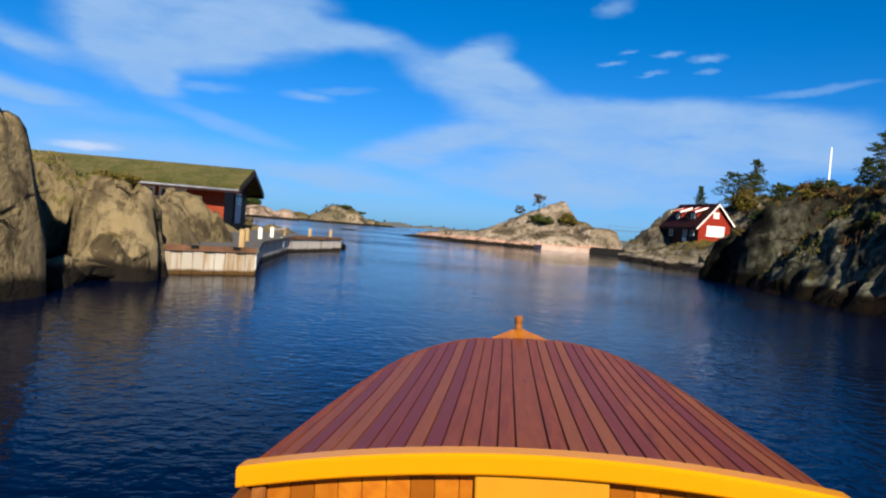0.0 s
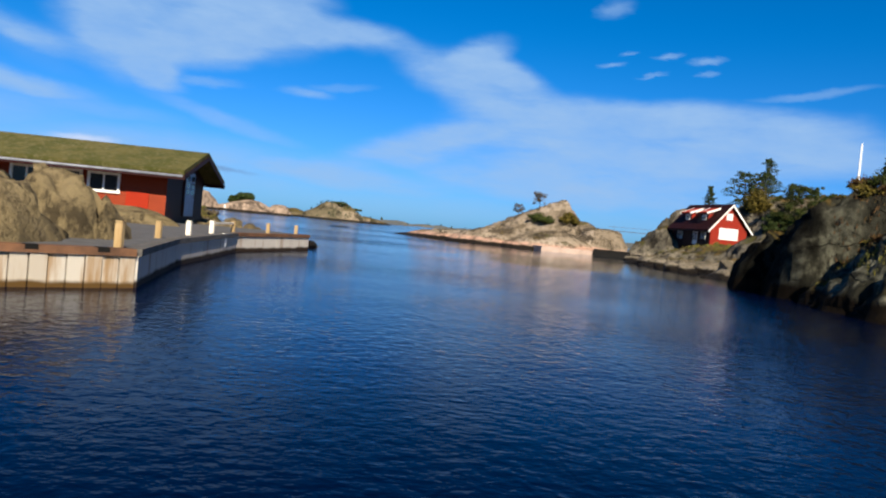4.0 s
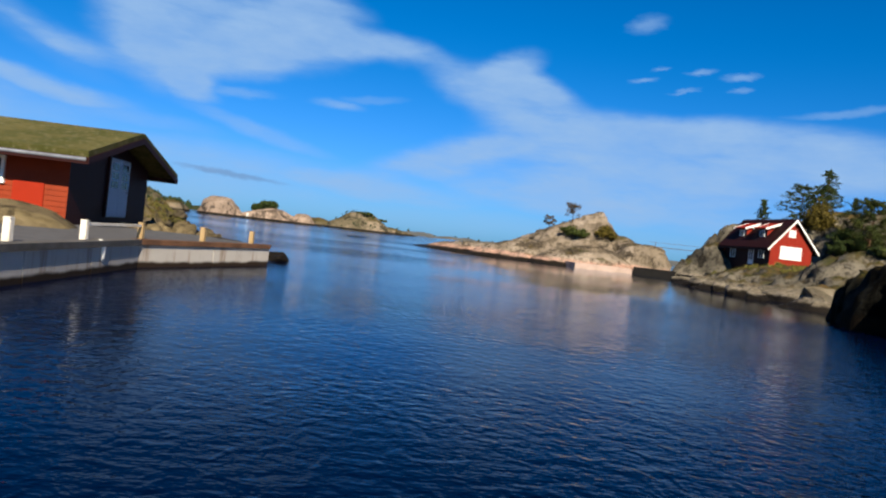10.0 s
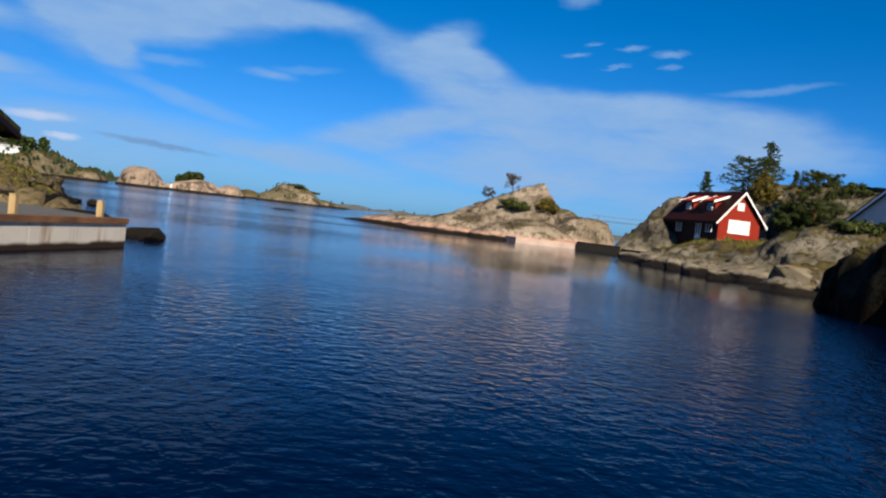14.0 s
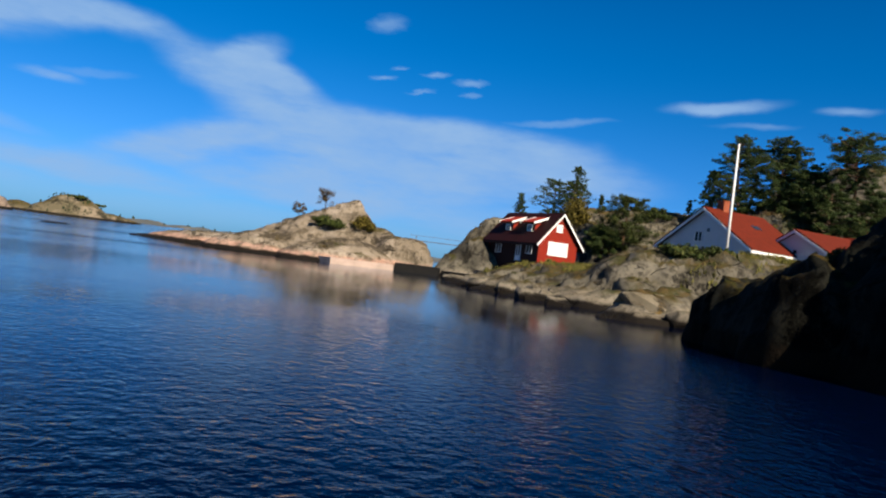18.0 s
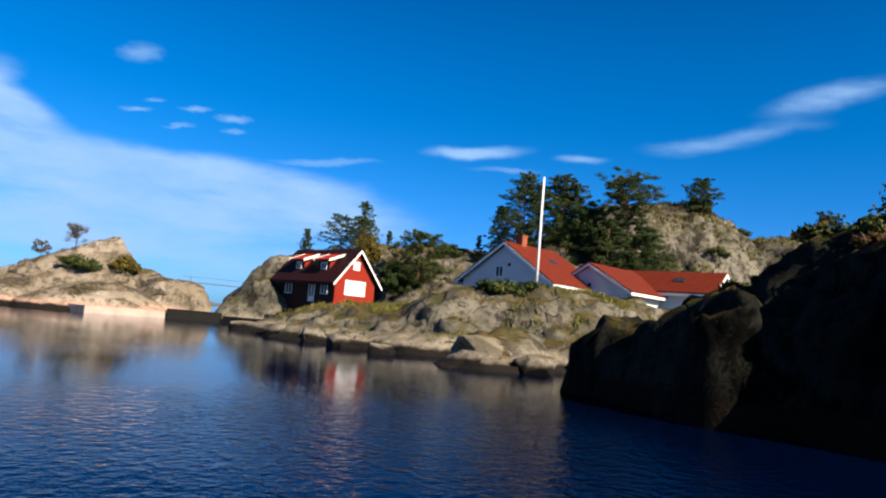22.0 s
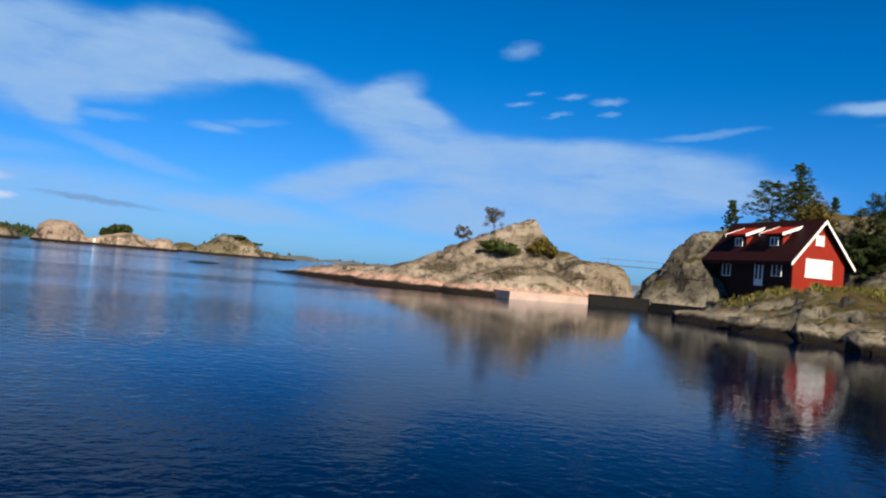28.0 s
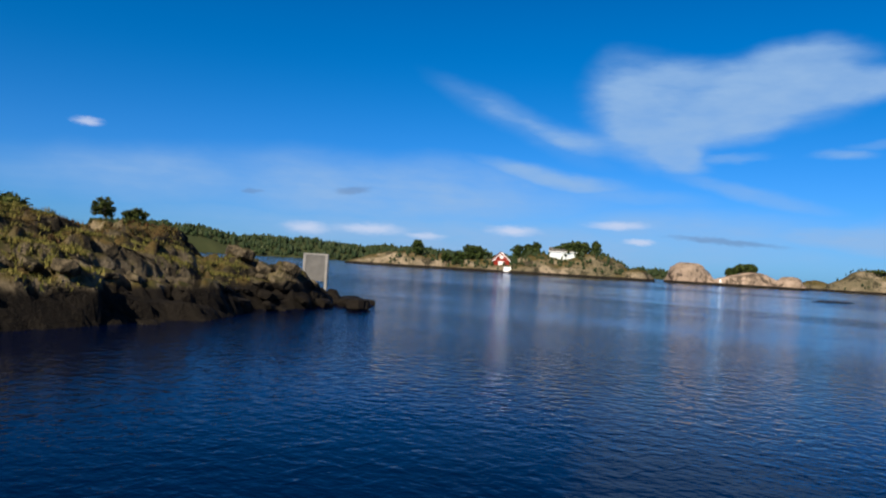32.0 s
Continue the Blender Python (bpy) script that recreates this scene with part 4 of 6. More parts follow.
def pine(x, y, z, h, spread, label, seed, bare=0.35, lean=0.0, leaf=NEEDLES, bark=BARK, layers=9, density=70, flat=0.55, name="pine_tree", shape="round", leaf_size=0.11):
    """A pine: a bent tapered trunk, limbs in uneven whorls and needle clumps along them. shape: round, cone or umbrella."""
    g = np.random.default_rng(seed)
    tree = thing(name, pose(x, y, z - 0.15), label, "tree", "trees on the shore")
    bend = g.normal(size=2) * 0.04 * h
    steps = np.linspace(0, 1, 7)
    pts = [(bend[0] * math.sin(k * 2.2) + lean * h * k * k, bend[1] * math.sin(k * 2.7), h * k * 0.97) for k in steps]
    part("trunk", tube("trunk", pts, [0.02 * h * (1 - 0.85 * k) + 0.015 for k in steps], bark), tree)
    limbs, centres, radii = [], [], []
    layers = int(layers * 1.5)
    for i in range(layers):
        q = (i + 0.3 + 0.4 * g.random()) / layers
        k = bare + (1 - bare) * q
        px, py = np.interp(k, steps, [p[0] for p in pts]), np.interp(k, steps, [p[1] for p in pts])
        reach = spread * {"cone": 1.05 - 0.85 * q, "round": 0.3 + 0.75 * math.sin(math.pi * (0.22 + 0.72 * q)), "umbrella": 0.35 + 0.7 * math.sin(math.pi * (0.1 + 0.62 * q))}[shape]
        turn = g.random() * 6.28
        arms = int(g.integers(4, 7))
        for j in range(arms):
            w = turn + 6.28 * (j + 0.5 * g.random()) / arms
            out = reach * (0.3 + 0.85 * g.random() ** 0.8)
            tip = (px + out * math.cos(w) + lean * out * 1.5, py + out * math.sin(w), h * k + out * (0.02 + 0.3 * g.random()))
            mid = ((px + tip[0]) / 2, (py + tip[1]) / 2, (h * k + tip[2]) / 2 - 0.05 * out)
            limbs.append(tube_data([(px, py, h * k), mid, tip], [0.006 * h, 0.004 * h, 0.0015 * h], 4))
            for e in (0.4, 0.62, 0.82, 1.0):
                centres.append((px + (tip[0] - px) * e + 0.1 * g.normal(), py + (tip[1] - py) * e + 0.1 * g.normal(), h * k + (tip[2] - h * k) * e + 0.06 * h / layers * 4 * g.normal()))
                radii.append((0.09 + 0.15 * g.random()) * (0.5 * out + 0.5 * spread) * 0.95)
    centres.append((pts[-1][0], pts[-1][1], h * 0.96))
    radii.append(spread * 0.16 + 0.12)
    tagged(part("branch_work", joined("branch_work", limbs, bark, True), tree), kind="stuff")
    v, f = tufts(centres, radii, max(8, int(density * 0.8)), leaf_size, seed + 1, flat)
    part("crown", mesh_of("crown", v, f, leaf), tree)
    return tree


def bush(x, y, z, w, d, h, label, seed, leaf=JUNIPER, name="juniper_bush", count=90, size=0.2, clumps=16):
    """A low bush: short stems and uneven clumps of small leaves."""
    g = np.random.default_rng(seed)
    ob = thing(name, pose(x, y, z - 0.1, 0, 0, 0), label, "bush", "bushes on the rocks")
    centres, radii, stems = [], [], []
    for i in range(clumps):
        a, r = g.random() * 2 * math.pi, math.sqrt(g.random()) * 0.8
        cx, cy = r * math.cos(a) * w / 2, r * math.sin(a) * d / 2
        cz = h * (0.25 + 0.6 * g.random() * (1 - 0.6 * r))
        centres.append((cx, cy, cz))
        radii.append((0.16 + 0.14 * g.random()) * (w + d) / 2 * 0.9)
        stems.append(tube_data([(cx * 0.25, cy * 0.25, -0.1), (cx * 0.6, cy * 0.6, cz * 0.5), (cx, cy, cz)], [0.03, 0.02, 0.008], 4))
    tagged(part("stem_work", joined("stem_work", stems, GREY_BARK), ob), kind="stuff")
    v, f = tufts(centres, radii, count, size, seed + 5, h / max(w, d) * 1.3)
    v = [(a, b, max(c, 0.02)) for a, b, c in v]
    part("foliage", mesh_of("foliage", v, f, leaf), ob)
    return ob


def bare_tree(x, y, z, h, spread, label, seed, leaf=BROWN_LEAF):
    """A small wind-bent deciduous tree, thinly leaved."""
    g = np.random.default_rng(seed)
    ob = thing("small_tree", pose(x, y, z - 0.1), label, "tree", "trees on the shore")
    pts = [(0.05 * h * math.sin(3 * k), 0.04 * h * math.sin(2 * k + 1), h * k * 0.85) for k in np.linspace(0, 1, 6)]
    part("trunk", tube("trunk", pts, [0.022 * h * (1 - 0.8 * k) for k in np.linspace(0, 1, 6)], GREY_BARK), ob)
    limbs, centres, radii = [], [], []
    for i in range(26):
        k = 0.3 + 0.65 * g.random()
        a, out = g.random() * 2 * math.pi, spread * (0.35 + 0.5 * g.random())
        base = (0, 0, h * 0.85 * k)
        tip = (out * math.cos(a), out * math.sin(a), h * (k * 0.85 + 0.2 * g.random() + 0.05))
        limbs.append(tube_data([base, ((base[0] + tip[0]) / 2, (base[1] + tip[1]) / 2, (base[2] + tip[2]) / 2 - 0.02), tip], [0.009 * h, 0.006 * h, 0.002 * h], 5))
        centres.append(tip)
        radii.append(0.16 * h * (0.5 + 0.5 * g.random()))
    tagged(part("branch_work", joined("branch_work", limbs, GREY_BARK, True), ob), kind="stuff")
    v, f = tufts(centres, radii, 90, 0.085, seed + 2, 0.9)
    part("crown", mesh_of("crown", v, f, leaf), ob)
    return ob


def ground_cover(name, land, material, label, patches, blades, size, seed, steep=None):
    """Grass or heather as one mat of blades over patches of a shore: centre x, y, half length, half breadth."""
    g = np.random.default_rng(seed)
    v, f = [], []
    for cx, cy, rx, ry in patches:
        n = int(blades * rx * ry)
        r, a = np.sqrt(g.random(n)), g.random(n) * 2 * math.pi
        px, py = cx + rx * r * np.cos(a), cy + ry * r * np.sin(a)
        ok = fbm(px, py, 1.8, 3, seed) > -0.15
        px, py = px[ok], py[ok]
        pz = land.height(px, py)
        ok = pz > 0.75
        px, py, pz = px[ok], py[ok], pz[ok]
        n = len(px)
        w, s = g.random(n) * 2 * math.pi, size * (0.5 + g.random(n))
        dx, dy = np.cos(w) * s * 0.22, np.sin(w) * s * 0.22
        lx, ly = g.normal(size=n) * s * 0.4, g.normal(size=n) * s * 0.4
        o = len(v)
        q = np.stack([np.stack([px - dx, py - dy, pz - 0.05], 1), np.stack([px + dx, py + dy, pz - 0.05], 1), np.stack([px + lx, py + ly, pz + s], 1)], 1)
        v += q.reshape(-1, 3).tolist()
        f += [(o + 3 * i, o + 3 * i + 1, o + 3 * i + 2) for i in range(n)]
    ob = new(name, mesh_of(name, v, f, material))
    return tagged(ob, label, "grass", "", "stuff")


# ---- quay ----
QUAY = [(-5.3, 20.7), (-6.6, 26.4), (-7.5, 35.4), (-5.9, 42.3), (-9.4, 44.6), (-14.0, 43.0), (-16.0, 30.0), (-12.0, 24.0), (-8.4, 17.6)]
quay = thing("quay", pose(0, 0, 0), "stained concrete quay with a rusty timber edge and grey gravel top", "quay", "", "structure")
part("quay_core", prism("quay_core", QUAY, -1.5, 0.5, CONCRETE), quay)
inner = [(x * 0.997 - 0.05, y) for x, y in QUAY]
part("quay_top", prism("quay_top", inner, 0.45, 0.72, DECK_GREY), quay, "flat grey gravel surface")


def edge_run(a, b, inset, out, z0, z1):
    """A bar along the plan line a to b; inset and out are measured to its inside and outside."""
    a, b = Vector((*a, 0)), Vector((*b, 0))
    d = (b - a).normalized()
    n = Vector((d.y, -d.x, 0))
    return [a - n * inset, b - n * inset, b + n * out, a + n * out], z0, z1


def bar_mesh(name, run, material):
    c, z0, z1 = run
    v = [(p.x, p.y, z0) for p in c] + [(p.x, p.y, z1) for p in c]
    f = [(0, 1, 2, 3), (7, 6, 5, 4), (0, 4, 5, 1), (1, 5, 6, 2), (2, 6, 7, 3), (3, 7, 4, 0)]
    return mesh_of(name, v, [q[::-1] for q in f], material)


for a, b, panels, beam in (((-8.4, 17.6), (-5.3, 20.7), 2, RUSTY_BEAM), ((-5.3, 20.7), (-6.6, 26.4), 2, GREY_BEAM), ((-6.6, 26.4), (-7.5, 35.4), 3, GREY_BEAM), ((-7.5, 35.4), (-5.9, 42.3), 2, RUSTY_BEAM)):
    a, b = Vector(a), Vector(b)
    if beam is RUSTY_BEAM and a.y < 20:
        for i in range(14):
            p, q = a.lerp(b, i / 14 + 0.003), a.lerp(b, (i + 1) / 14 - 0.003)
            part("plank", bar_mesh("plank", edge_run(p, q, 0.1, 0.04 + 0.02 * (i % 3), -1.2, 0.62), PLANK), quay)
        for k in (0.55, 0.83):
            p, q = a.lerp(b, k), a.lerp(b, k + 0.05)
            part("scupper", bar_mesh("scupper", edge_run(p, q, 0.1, 0.125, 0.68, 0.77), BLACK_TIMBER), quay, "dark drain slot in the edge beam")
        panels = 0
    for i in range(panels):
        p, q = a.lerp(b, i / panels + 0.002), a.lerp(b, (i + 1) / panels - 0.002)
        part("wall_panel", bar_mesh("wall_panel", edge_run(p, q, 0.1, 0.06, -1.2, 0.62), CONCRETE), quay)
    d = (b - a).normalized() * 0.02
    part("edge_beam", bar_mesh("edge_beam", edge_run(a + d, b - d, 0.22, 0.12, 0.62, 0.76), beam), quay, "weathered timber edge beam")

POSTS = (((-5.75, 20.95), POST_WOOD, 0.5), ((-7.05, 26.3), POST_WOOD, 0.42), ((-7.45, 29.8), POST_WHITE, 0.42), ((-7.75, 33.1), POST_WHITE, 0.42),
         ((-7.95, 36.5), POST_WOOD, 0.42), ((-7.1, 39.0), POST_WOOD, 0.42), ((-6.45, 42.0), POST_WOOD, 0.4))
for (x, y), m, h in POSTS:
    post = thing("mooring_post", pose(x, y, 0.74), "short square %s mooring post on the quay" % ("white painted" if m is POST_WHITE else "pale wooden"), "post", "mooring posts along the quay")
    part("shaft", box("shaft", -0.075, 0.075, -0.075, 0.075, -0.1, h, m, 0.015), post)
    part("cap", box("cap", -0.08, 0.08, -0.08, 0.08, h, h + 0.03, m, 0.01), post)
fender = thing("fender", pose(-7.28, 33.0, 0.22), "white rubber fender hanging on the quay wall", "fender")
rail = thing("barrier_rail", pose(0, 0, 0), "thin white rail joining two mooring posts", "rail")
part("bar", bar_mesh("bar", edge_run((-7.73, 33.2), (-7.93, 36.4), 0.03, 0.03, 1.06, 1.13), POST_WHITE), rail)
prof = [(0.0, 0.0), (0.1, 0.05), (0.13, 0.15), (0.13, 0.42), (0.08, 0.52), (0.03, 0.56)]
fv, ff = [], []
for r, z in prof:
    fv += [(r * math.cos(k * math.pi / 6), r * math.sin(k * math.pi / 6), z) for k in range(12)]
for i in range(len(prof) - 1):
    ff += [(12 * i + k, 12 * i + (k + 1) % 12, 12 * i + 12 + (k + 1) % 12, 12 * i + 12 + k) for k in range(12)]
part("bladder", mesh_of("bladder", fv, ff, BUOY_WHITE, True), fender)
part("rope", tube("rope", [(0, 0, 0.54), (-0.08, 0, 0.56), (-0.2, 0, 0.545)], [0.012] * 3, GREY_BEAM, 6), fender)


# ---- gabled houses ----


def window_unit(parent, m, w, h, panes, frame_mat, glass, depth=0.06, sash=0.06, name="window"):
    """A window in the local xz plane that faces -y: frame bars, mullions and panes."""
    win = new(name)
    win.parent = parent
    win.matrix_basis = m
    for nm, a, b, c, d in (("frame_top", -w / 2 - sash, w / 2 + sash, h / 2, h / 2 + sash), ("frame_bottom", -w / 2 - sash - 0.03, w / 2 + sash + 0.03, -h / 2 - sash, -h / 2),
                           ("frame_side", -w / 2 - sash, -w / 2, -h / 2, h / 2), ("frame_side", w / 2, w / 2 + sash, -h / 2, h / 2)):
        part(nm, box(nm, a, b, -depth, 0.02, c, d, frame_mat), win)
    pw = w / panes
    for i in range(panes):
        part("pane", box("pane", -w / 2 + i * pw + 0.02, -w / 2 + (i + 1) * pw - 0.02, -0.012, 0.02, -h / 2, h / 2, glass), win)
        if i:
            part("mullion", box("mullion", -w / 2 + i * pw - 0.035, -w / 2 + i * pw + 0.035, -depth * 0.8, 0.02, -h / 2, h / 2, frame_mat), win)
    return win


def gabled(name, m, width, length, wall_h, ridge_h, eave, rake, walls, roof_mat, trim_mat, label, gable_mat=None, roof_thick=0.16, base=1.0, barge=0.2, side_mat=None, fascia_mat=None):
    """A gabled house. Its gable is in the xz plane through the origin and faces -y; the ridge runs along +y."""
    house = thing(name, m, label, "house", "houses by the water")
    w = width / 2
    t = 0.15
    gv = [(-w, 0, -base), (w, 0, -base), (w, 0, wall_h), (0, 0, ridge_h - 0.05), (-w, 0, wall_h)]
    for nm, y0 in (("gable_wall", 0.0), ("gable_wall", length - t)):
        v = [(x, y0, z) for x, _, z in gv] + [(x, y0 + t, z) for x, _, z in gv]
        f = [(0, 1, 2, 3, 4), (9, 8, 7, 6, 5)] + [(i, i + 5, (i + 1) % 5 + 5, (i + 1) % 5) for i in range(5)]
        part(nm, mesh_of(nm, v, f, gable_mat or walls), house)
    part("side_wall", box("side_wall", -w, -w + t, t, length - t, -base, wall_h, side_mat or walls), house)
    part("side_wall", box("side_wall", w - t, w, t, length - t, -base, wall_h, walls), house)
    slope = (ridge_h - wall_h) / w
    ze = wall_h - slope * eave
    part("roof", slab("roof", [(0, -rake, ridge_h + 0.1), (-w - eave, -rake, ze + 0.1), (-w - eave, length + rake, ze + 0.1), (0, length + rake, ridge_h + 0.1)], roof_thick, roof_mat), house)
    part("roof", slab("roof", [(0, length + rake, ridge_h + 0.1), (w + eave, length + rake, ze + 0.1), (w + eave, -rake, ze + 0.1), (0, -rake, ridge_h + 0.1)], roof_thick, roof_mat), house)
    for s in (-1, 1):
        for yy in (-rake - 0.035, length + rake + 0.002):
            a, b = (0, ridge_h + 0.14), (s * (w + eave + 0.03), ze + 0.12)
            v = [(a[0], yy, a[1]), (b[0], yy, b[1]), (b[0], yy, b[1] - barge), (a[0], yy, a[1] - barge)]
            v += [(x, y + 0.033, z) for x, y, z in v]
            f = [(0, 1, 2, 3), (7, 6, 5, 4), (0, 4, 5, 1), (1, 5, 6, 2), (2, 6, 7, 3), (3, 7, 4, 0)]
            part("bargeboard", mesh_of("bargeboard", v, f if s > 0 else [q[::-1] for q in f], trim_mat), house, "painted bargeboard")
    for s in (-1, 1):
        xa = s * (w + eave + 0.035)
        part("fascia", box("fascia", min(xa, xa + s * 0.03), max(xa, xa + s * 0.03), -rake, length + rake, ze - 0.1, ze + 0.12, fascia_mat or trim_mat), house)
    part("ridge_cap", slab("ridge_cap", [(-0.14, -rake, ridge_h + 0.06), (0.14, -rake, ridge_h + 0.06), (0.14, length + rake, ridge_h + 0.06), (-0.14, length + rake, ridge_h + 0.06)], -0.08, roof_mat), house)
    return house


# turf-roofed boathouse: the gable faces the channel, the long wall the sun
BH = pose(-12.55, 43.8, 1.05, 0, 0, 96.7)
# the gable's shade is put into its red; the long wall keeps the lit red
boathouse = gabled("boathouse", BH, 7.8, 13.0, 2.06, 3.02, 1.05, 0.95, RED_BOAT_HOUSE, TURF_BED, SHADED_RED, "long red boathouse with a mossy turf roof and a blue door", SHADED_RED, 0.22, 0.9, 0.22)


def boulder(x, y, z, sx, sy, sz, turn, tip, seed, material, label):
    """An angular rock: the hull of points thrown on a rounded block."""
    g = np.random.default_rng(seed)
    p = g.uniform(-1, 1, (26, 3))
    p /= (np.abs(p) ** 4).sum(1)[:, None] ** 0.25
    p *= g.uniform(0.82, 1.0, (26, 1))
    bm = bmesh.new()
    for q in p:
        bm.verts.new((q[0] * sx, q[1] * sy, q[2] * sz))
    hull = bmesh.ops.convex_hull(bm, input=bm.verts[:])
    loose = [e for e in hull["geom_interior"] if isinstance(e, bmesh.types.BMVert)]
    bmesh.ops.delete(bm, geom=loose, context="VERTS")
    bmesh.ops.bevel(bm, geom=bm.edges[:], offset=0.06 * min(sx, sy, sz), segments=1, affect="EDGES")
    me = bpy.data.meshes.new("boulder")
    bm.to_mesh(me)
    bm.free()
    me.materials.append(material)
    ob = new("boulder", me)
    ob.matrix_basis = pose(x, y, z, tip, tip * 0.4, turn)
    return tagged(ob, label, "boulder", "boulders along the shore")
for yy in (2.75, 4.4, 6.05, 9.6):
    window_unit(boathouse, pose(-3.94, yy, 1.27, 0, 0, -90), 1.2, 0.7, 2, WHITE_PAINT, GLASS_DARK, 0.08, 0.11)
for i in range(15):
    # overlapping boards of the long wall
    z0 = -0.85 + 0.18 * i
    v = [(-3.902, 0.0, z0), (-3.93, 0.0, z0), (-3.908, 0.0, z0 + 0.19), (-3.902, 0.0, z0 + 0.19)]
    v += [(x, 13.0, z) for x, y, z in v]
    part("cladding_board", mesh_of("cladding_board", v, [(0, 1, 2, 3), (7, 6, 5, 4), (0, 4, 5, 1), (1, 5, 6, 2), (2, 6, 7, 3), (3, 7, 4, 0)], BH_BOARD), boathouse)
part("hatch", box("hatch", -3.97, -3.89, 0.75, 1.75, 0.0, 0.95, RED_PANEL, 0.01), boathouse, "bright red wooden hatch")
bh_door = part("door", box("door", -1.05, 1.05, -0.05, 0.02, 0.0, 2.25, BLUE_DOOR, 0.01), boathouse, "blue-grey boarded double door", pose(0.42, 0, 0.0))
part("door_leaf", box("door_leaf", -1.02, -0.02, -0.075, -0.051, 0.04, 2.22, BLUE_DOOR, 0.008), bh_door)
part("door_leaf", box("door_leaf", 0.02, 1.02, -0.075, -0.051, 0.04, 2.22, BLUE_DOOR, 0.008), bh_door)
for zz in (1.12, 1.46, 1.8):
    for xx in (-0.84, -0.48, 0.2, 0.56):
        part("door_pane", box("door_pane", xx, xx + 0.28, -0.085, -0.07, zz, zz + 0.27, GLASS_DARK), bh_door)
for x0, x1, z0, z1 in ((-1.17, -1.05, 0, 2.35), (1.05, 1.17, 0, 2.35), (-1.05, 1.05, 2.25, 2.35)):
    part("door_frame", box("door_frame", x0, x1, -0.08, 0.02, z0, z1, SHADED_RED), bh_door)
part("door_handle", box("door_handle", 0.8, 0.86, -0.1, -0.05, 0.95, 1.1, STEEL_GREY), bh_door)
part("gutter", tube("gutter", [(-4.98, -0.9, 1.85), (-4.98, 13.9, 1.85)], [0.07, 0.07], ROOF_EDGE), boathouse, "grey zinc gutter")
g = np.random.default_rng(5)
n = 9000
ru, rv = g.random(n) * 14.8 - 0.9, g.random(n)
tv, tf = [], []
for a, b in zip(ru, rv):
    x = -4.93 * b
    z = 3.12 - 1.2 * b
    s = 0.05 + 0.08 * g.random()
    w = g.random() * 6.28
    o = len(tv)
    tv += [(x - 0.04 * math.cos(w), a - 0.04 * math.sin(w), z), (x + 0.04 * math.cos(w), a + 0.04 * math.sin(w), z), (x + 0.06 * g.normal(), a + 0.06 * g.normal(), z + s)]
    tf.append((o, o + 1, o + 2))
part("turf", mesh_of("turf", tv, tf, TURF), boathouse, "yellow-green moss and grass")

# red cabin by the water
CABIN = pose(35.55, 94.9, 2.75, 0, 0, 12.0)
# the west wall's red carries its shade in the colour
cabin = gabled("red_cabin", CABIN, 4.9, 8.8, 2.3, 5.05, 0.55, 0.45, RED_PAINT, SHADED_TILE, WHITE_PAINT, "red wooden cabin with white trim and two roof dormers", None, 0.14, 1.2, 0.24, SHADED_RED, SHADED_RED)
window_unit(cabin, pose(-0.05, 0, 1.55), 2.35, 1.2, 5, WHITE_PAINT, GLASS_PALE, 0.07, 0.09)
window_unit(cabin, pose(-0.1, 0, 3.65), 0.62, 0.62, 2, WHITE_PAINT, GLASS_PALE, 0.07, 0.08)
cd = part("door", box("door", -0.45, 0.45, -0.05, 0.02, 0.0, 2.05, WHITE_PAINT, 0.01), cabin, "white panelled door", pose(-2.45, 3.3, 0.0, 0, 0, -90))
for x in (-0.2, 0.2):
    part("door_pane", box("door_pane", x - 0.12, x + 0.12, -0.06, -0.04, 0.5, 1.8, GLASS_DARK), cd)
window_unit(cabin, pose(-2.45, 1.5, 1.35, 0, 0, -90), 0.85, 1.05, 2, WHITE_PAINT, GLASS_DARK)
window_unit(cabin, pose(-2.45, 6.9, 1.15, 0, 0, -90), 0.85, 0.9, 2, WHITE_PAINT, GLASS_DARK)
for yy in (2.4, 6.2):
    dm = new("dormer")
    dm.parent = cabin
    dm.matrix_basis = pose(0, yy, 0)
    part("dormer_front", box("dormer_front", -2.0, -1.9, -0.75, 0.75, 2.6, 4.0, SHADED_RED), dm)
    for s in (-0.75, 0.65):
        v = [(-1.9, s, 2.75), (-1.9, s, 4.0), (-0.62, s, 4.4), (-1.9, s + 0.1, 2.75), (-1.9, s + 0.1, 4.0), (-0.62, s + 0.1, 4.4)]
        part("dormer_cheek", mesh_of("dormer_cheek", v, [(0, 2, 1), (3, 4, 5), (0, 1, 4, 3), (1, 2, 5, 4), (2, 0, 3, 5)], RED_PAINT), dm)
    part("dormer_roof", slab("dormer_roof", [(-0.2, 1.15, 4.86), (-0.2, -1.15, 4.86), (-2.4, -1.15, 4.04), (-2.4, 1.15, 4.04)][::-1], 0.12, RED_PANEL), dm, "red tiled dormer roof")
    for s in (-1.19, 1.15):
        v = [(-0.3, s, 4.86), (-2.44, s, 4.07), (-2.44, s, 3.85), (-0.3, s, 4.64)]
        v += [(x, y + 0.04, z) for x, y, z in v]
        part("dormer_fascia", mesh_of("dormer_fascia", v, [(0, 1, 2, 3), (7, 6, 5, 4), (0, 4, 5, 1), (1, 5, 6, 2), (2, 6, 7, 3), (3, 7, 4, 0)], WHITE_PAINT), dm)
    window_unit(cabin, pose(-2.0, yy, 3.45, 0, 0, -90), 0.7, 0.55, 2, WHITE_PAINT, GLASS_DARK)

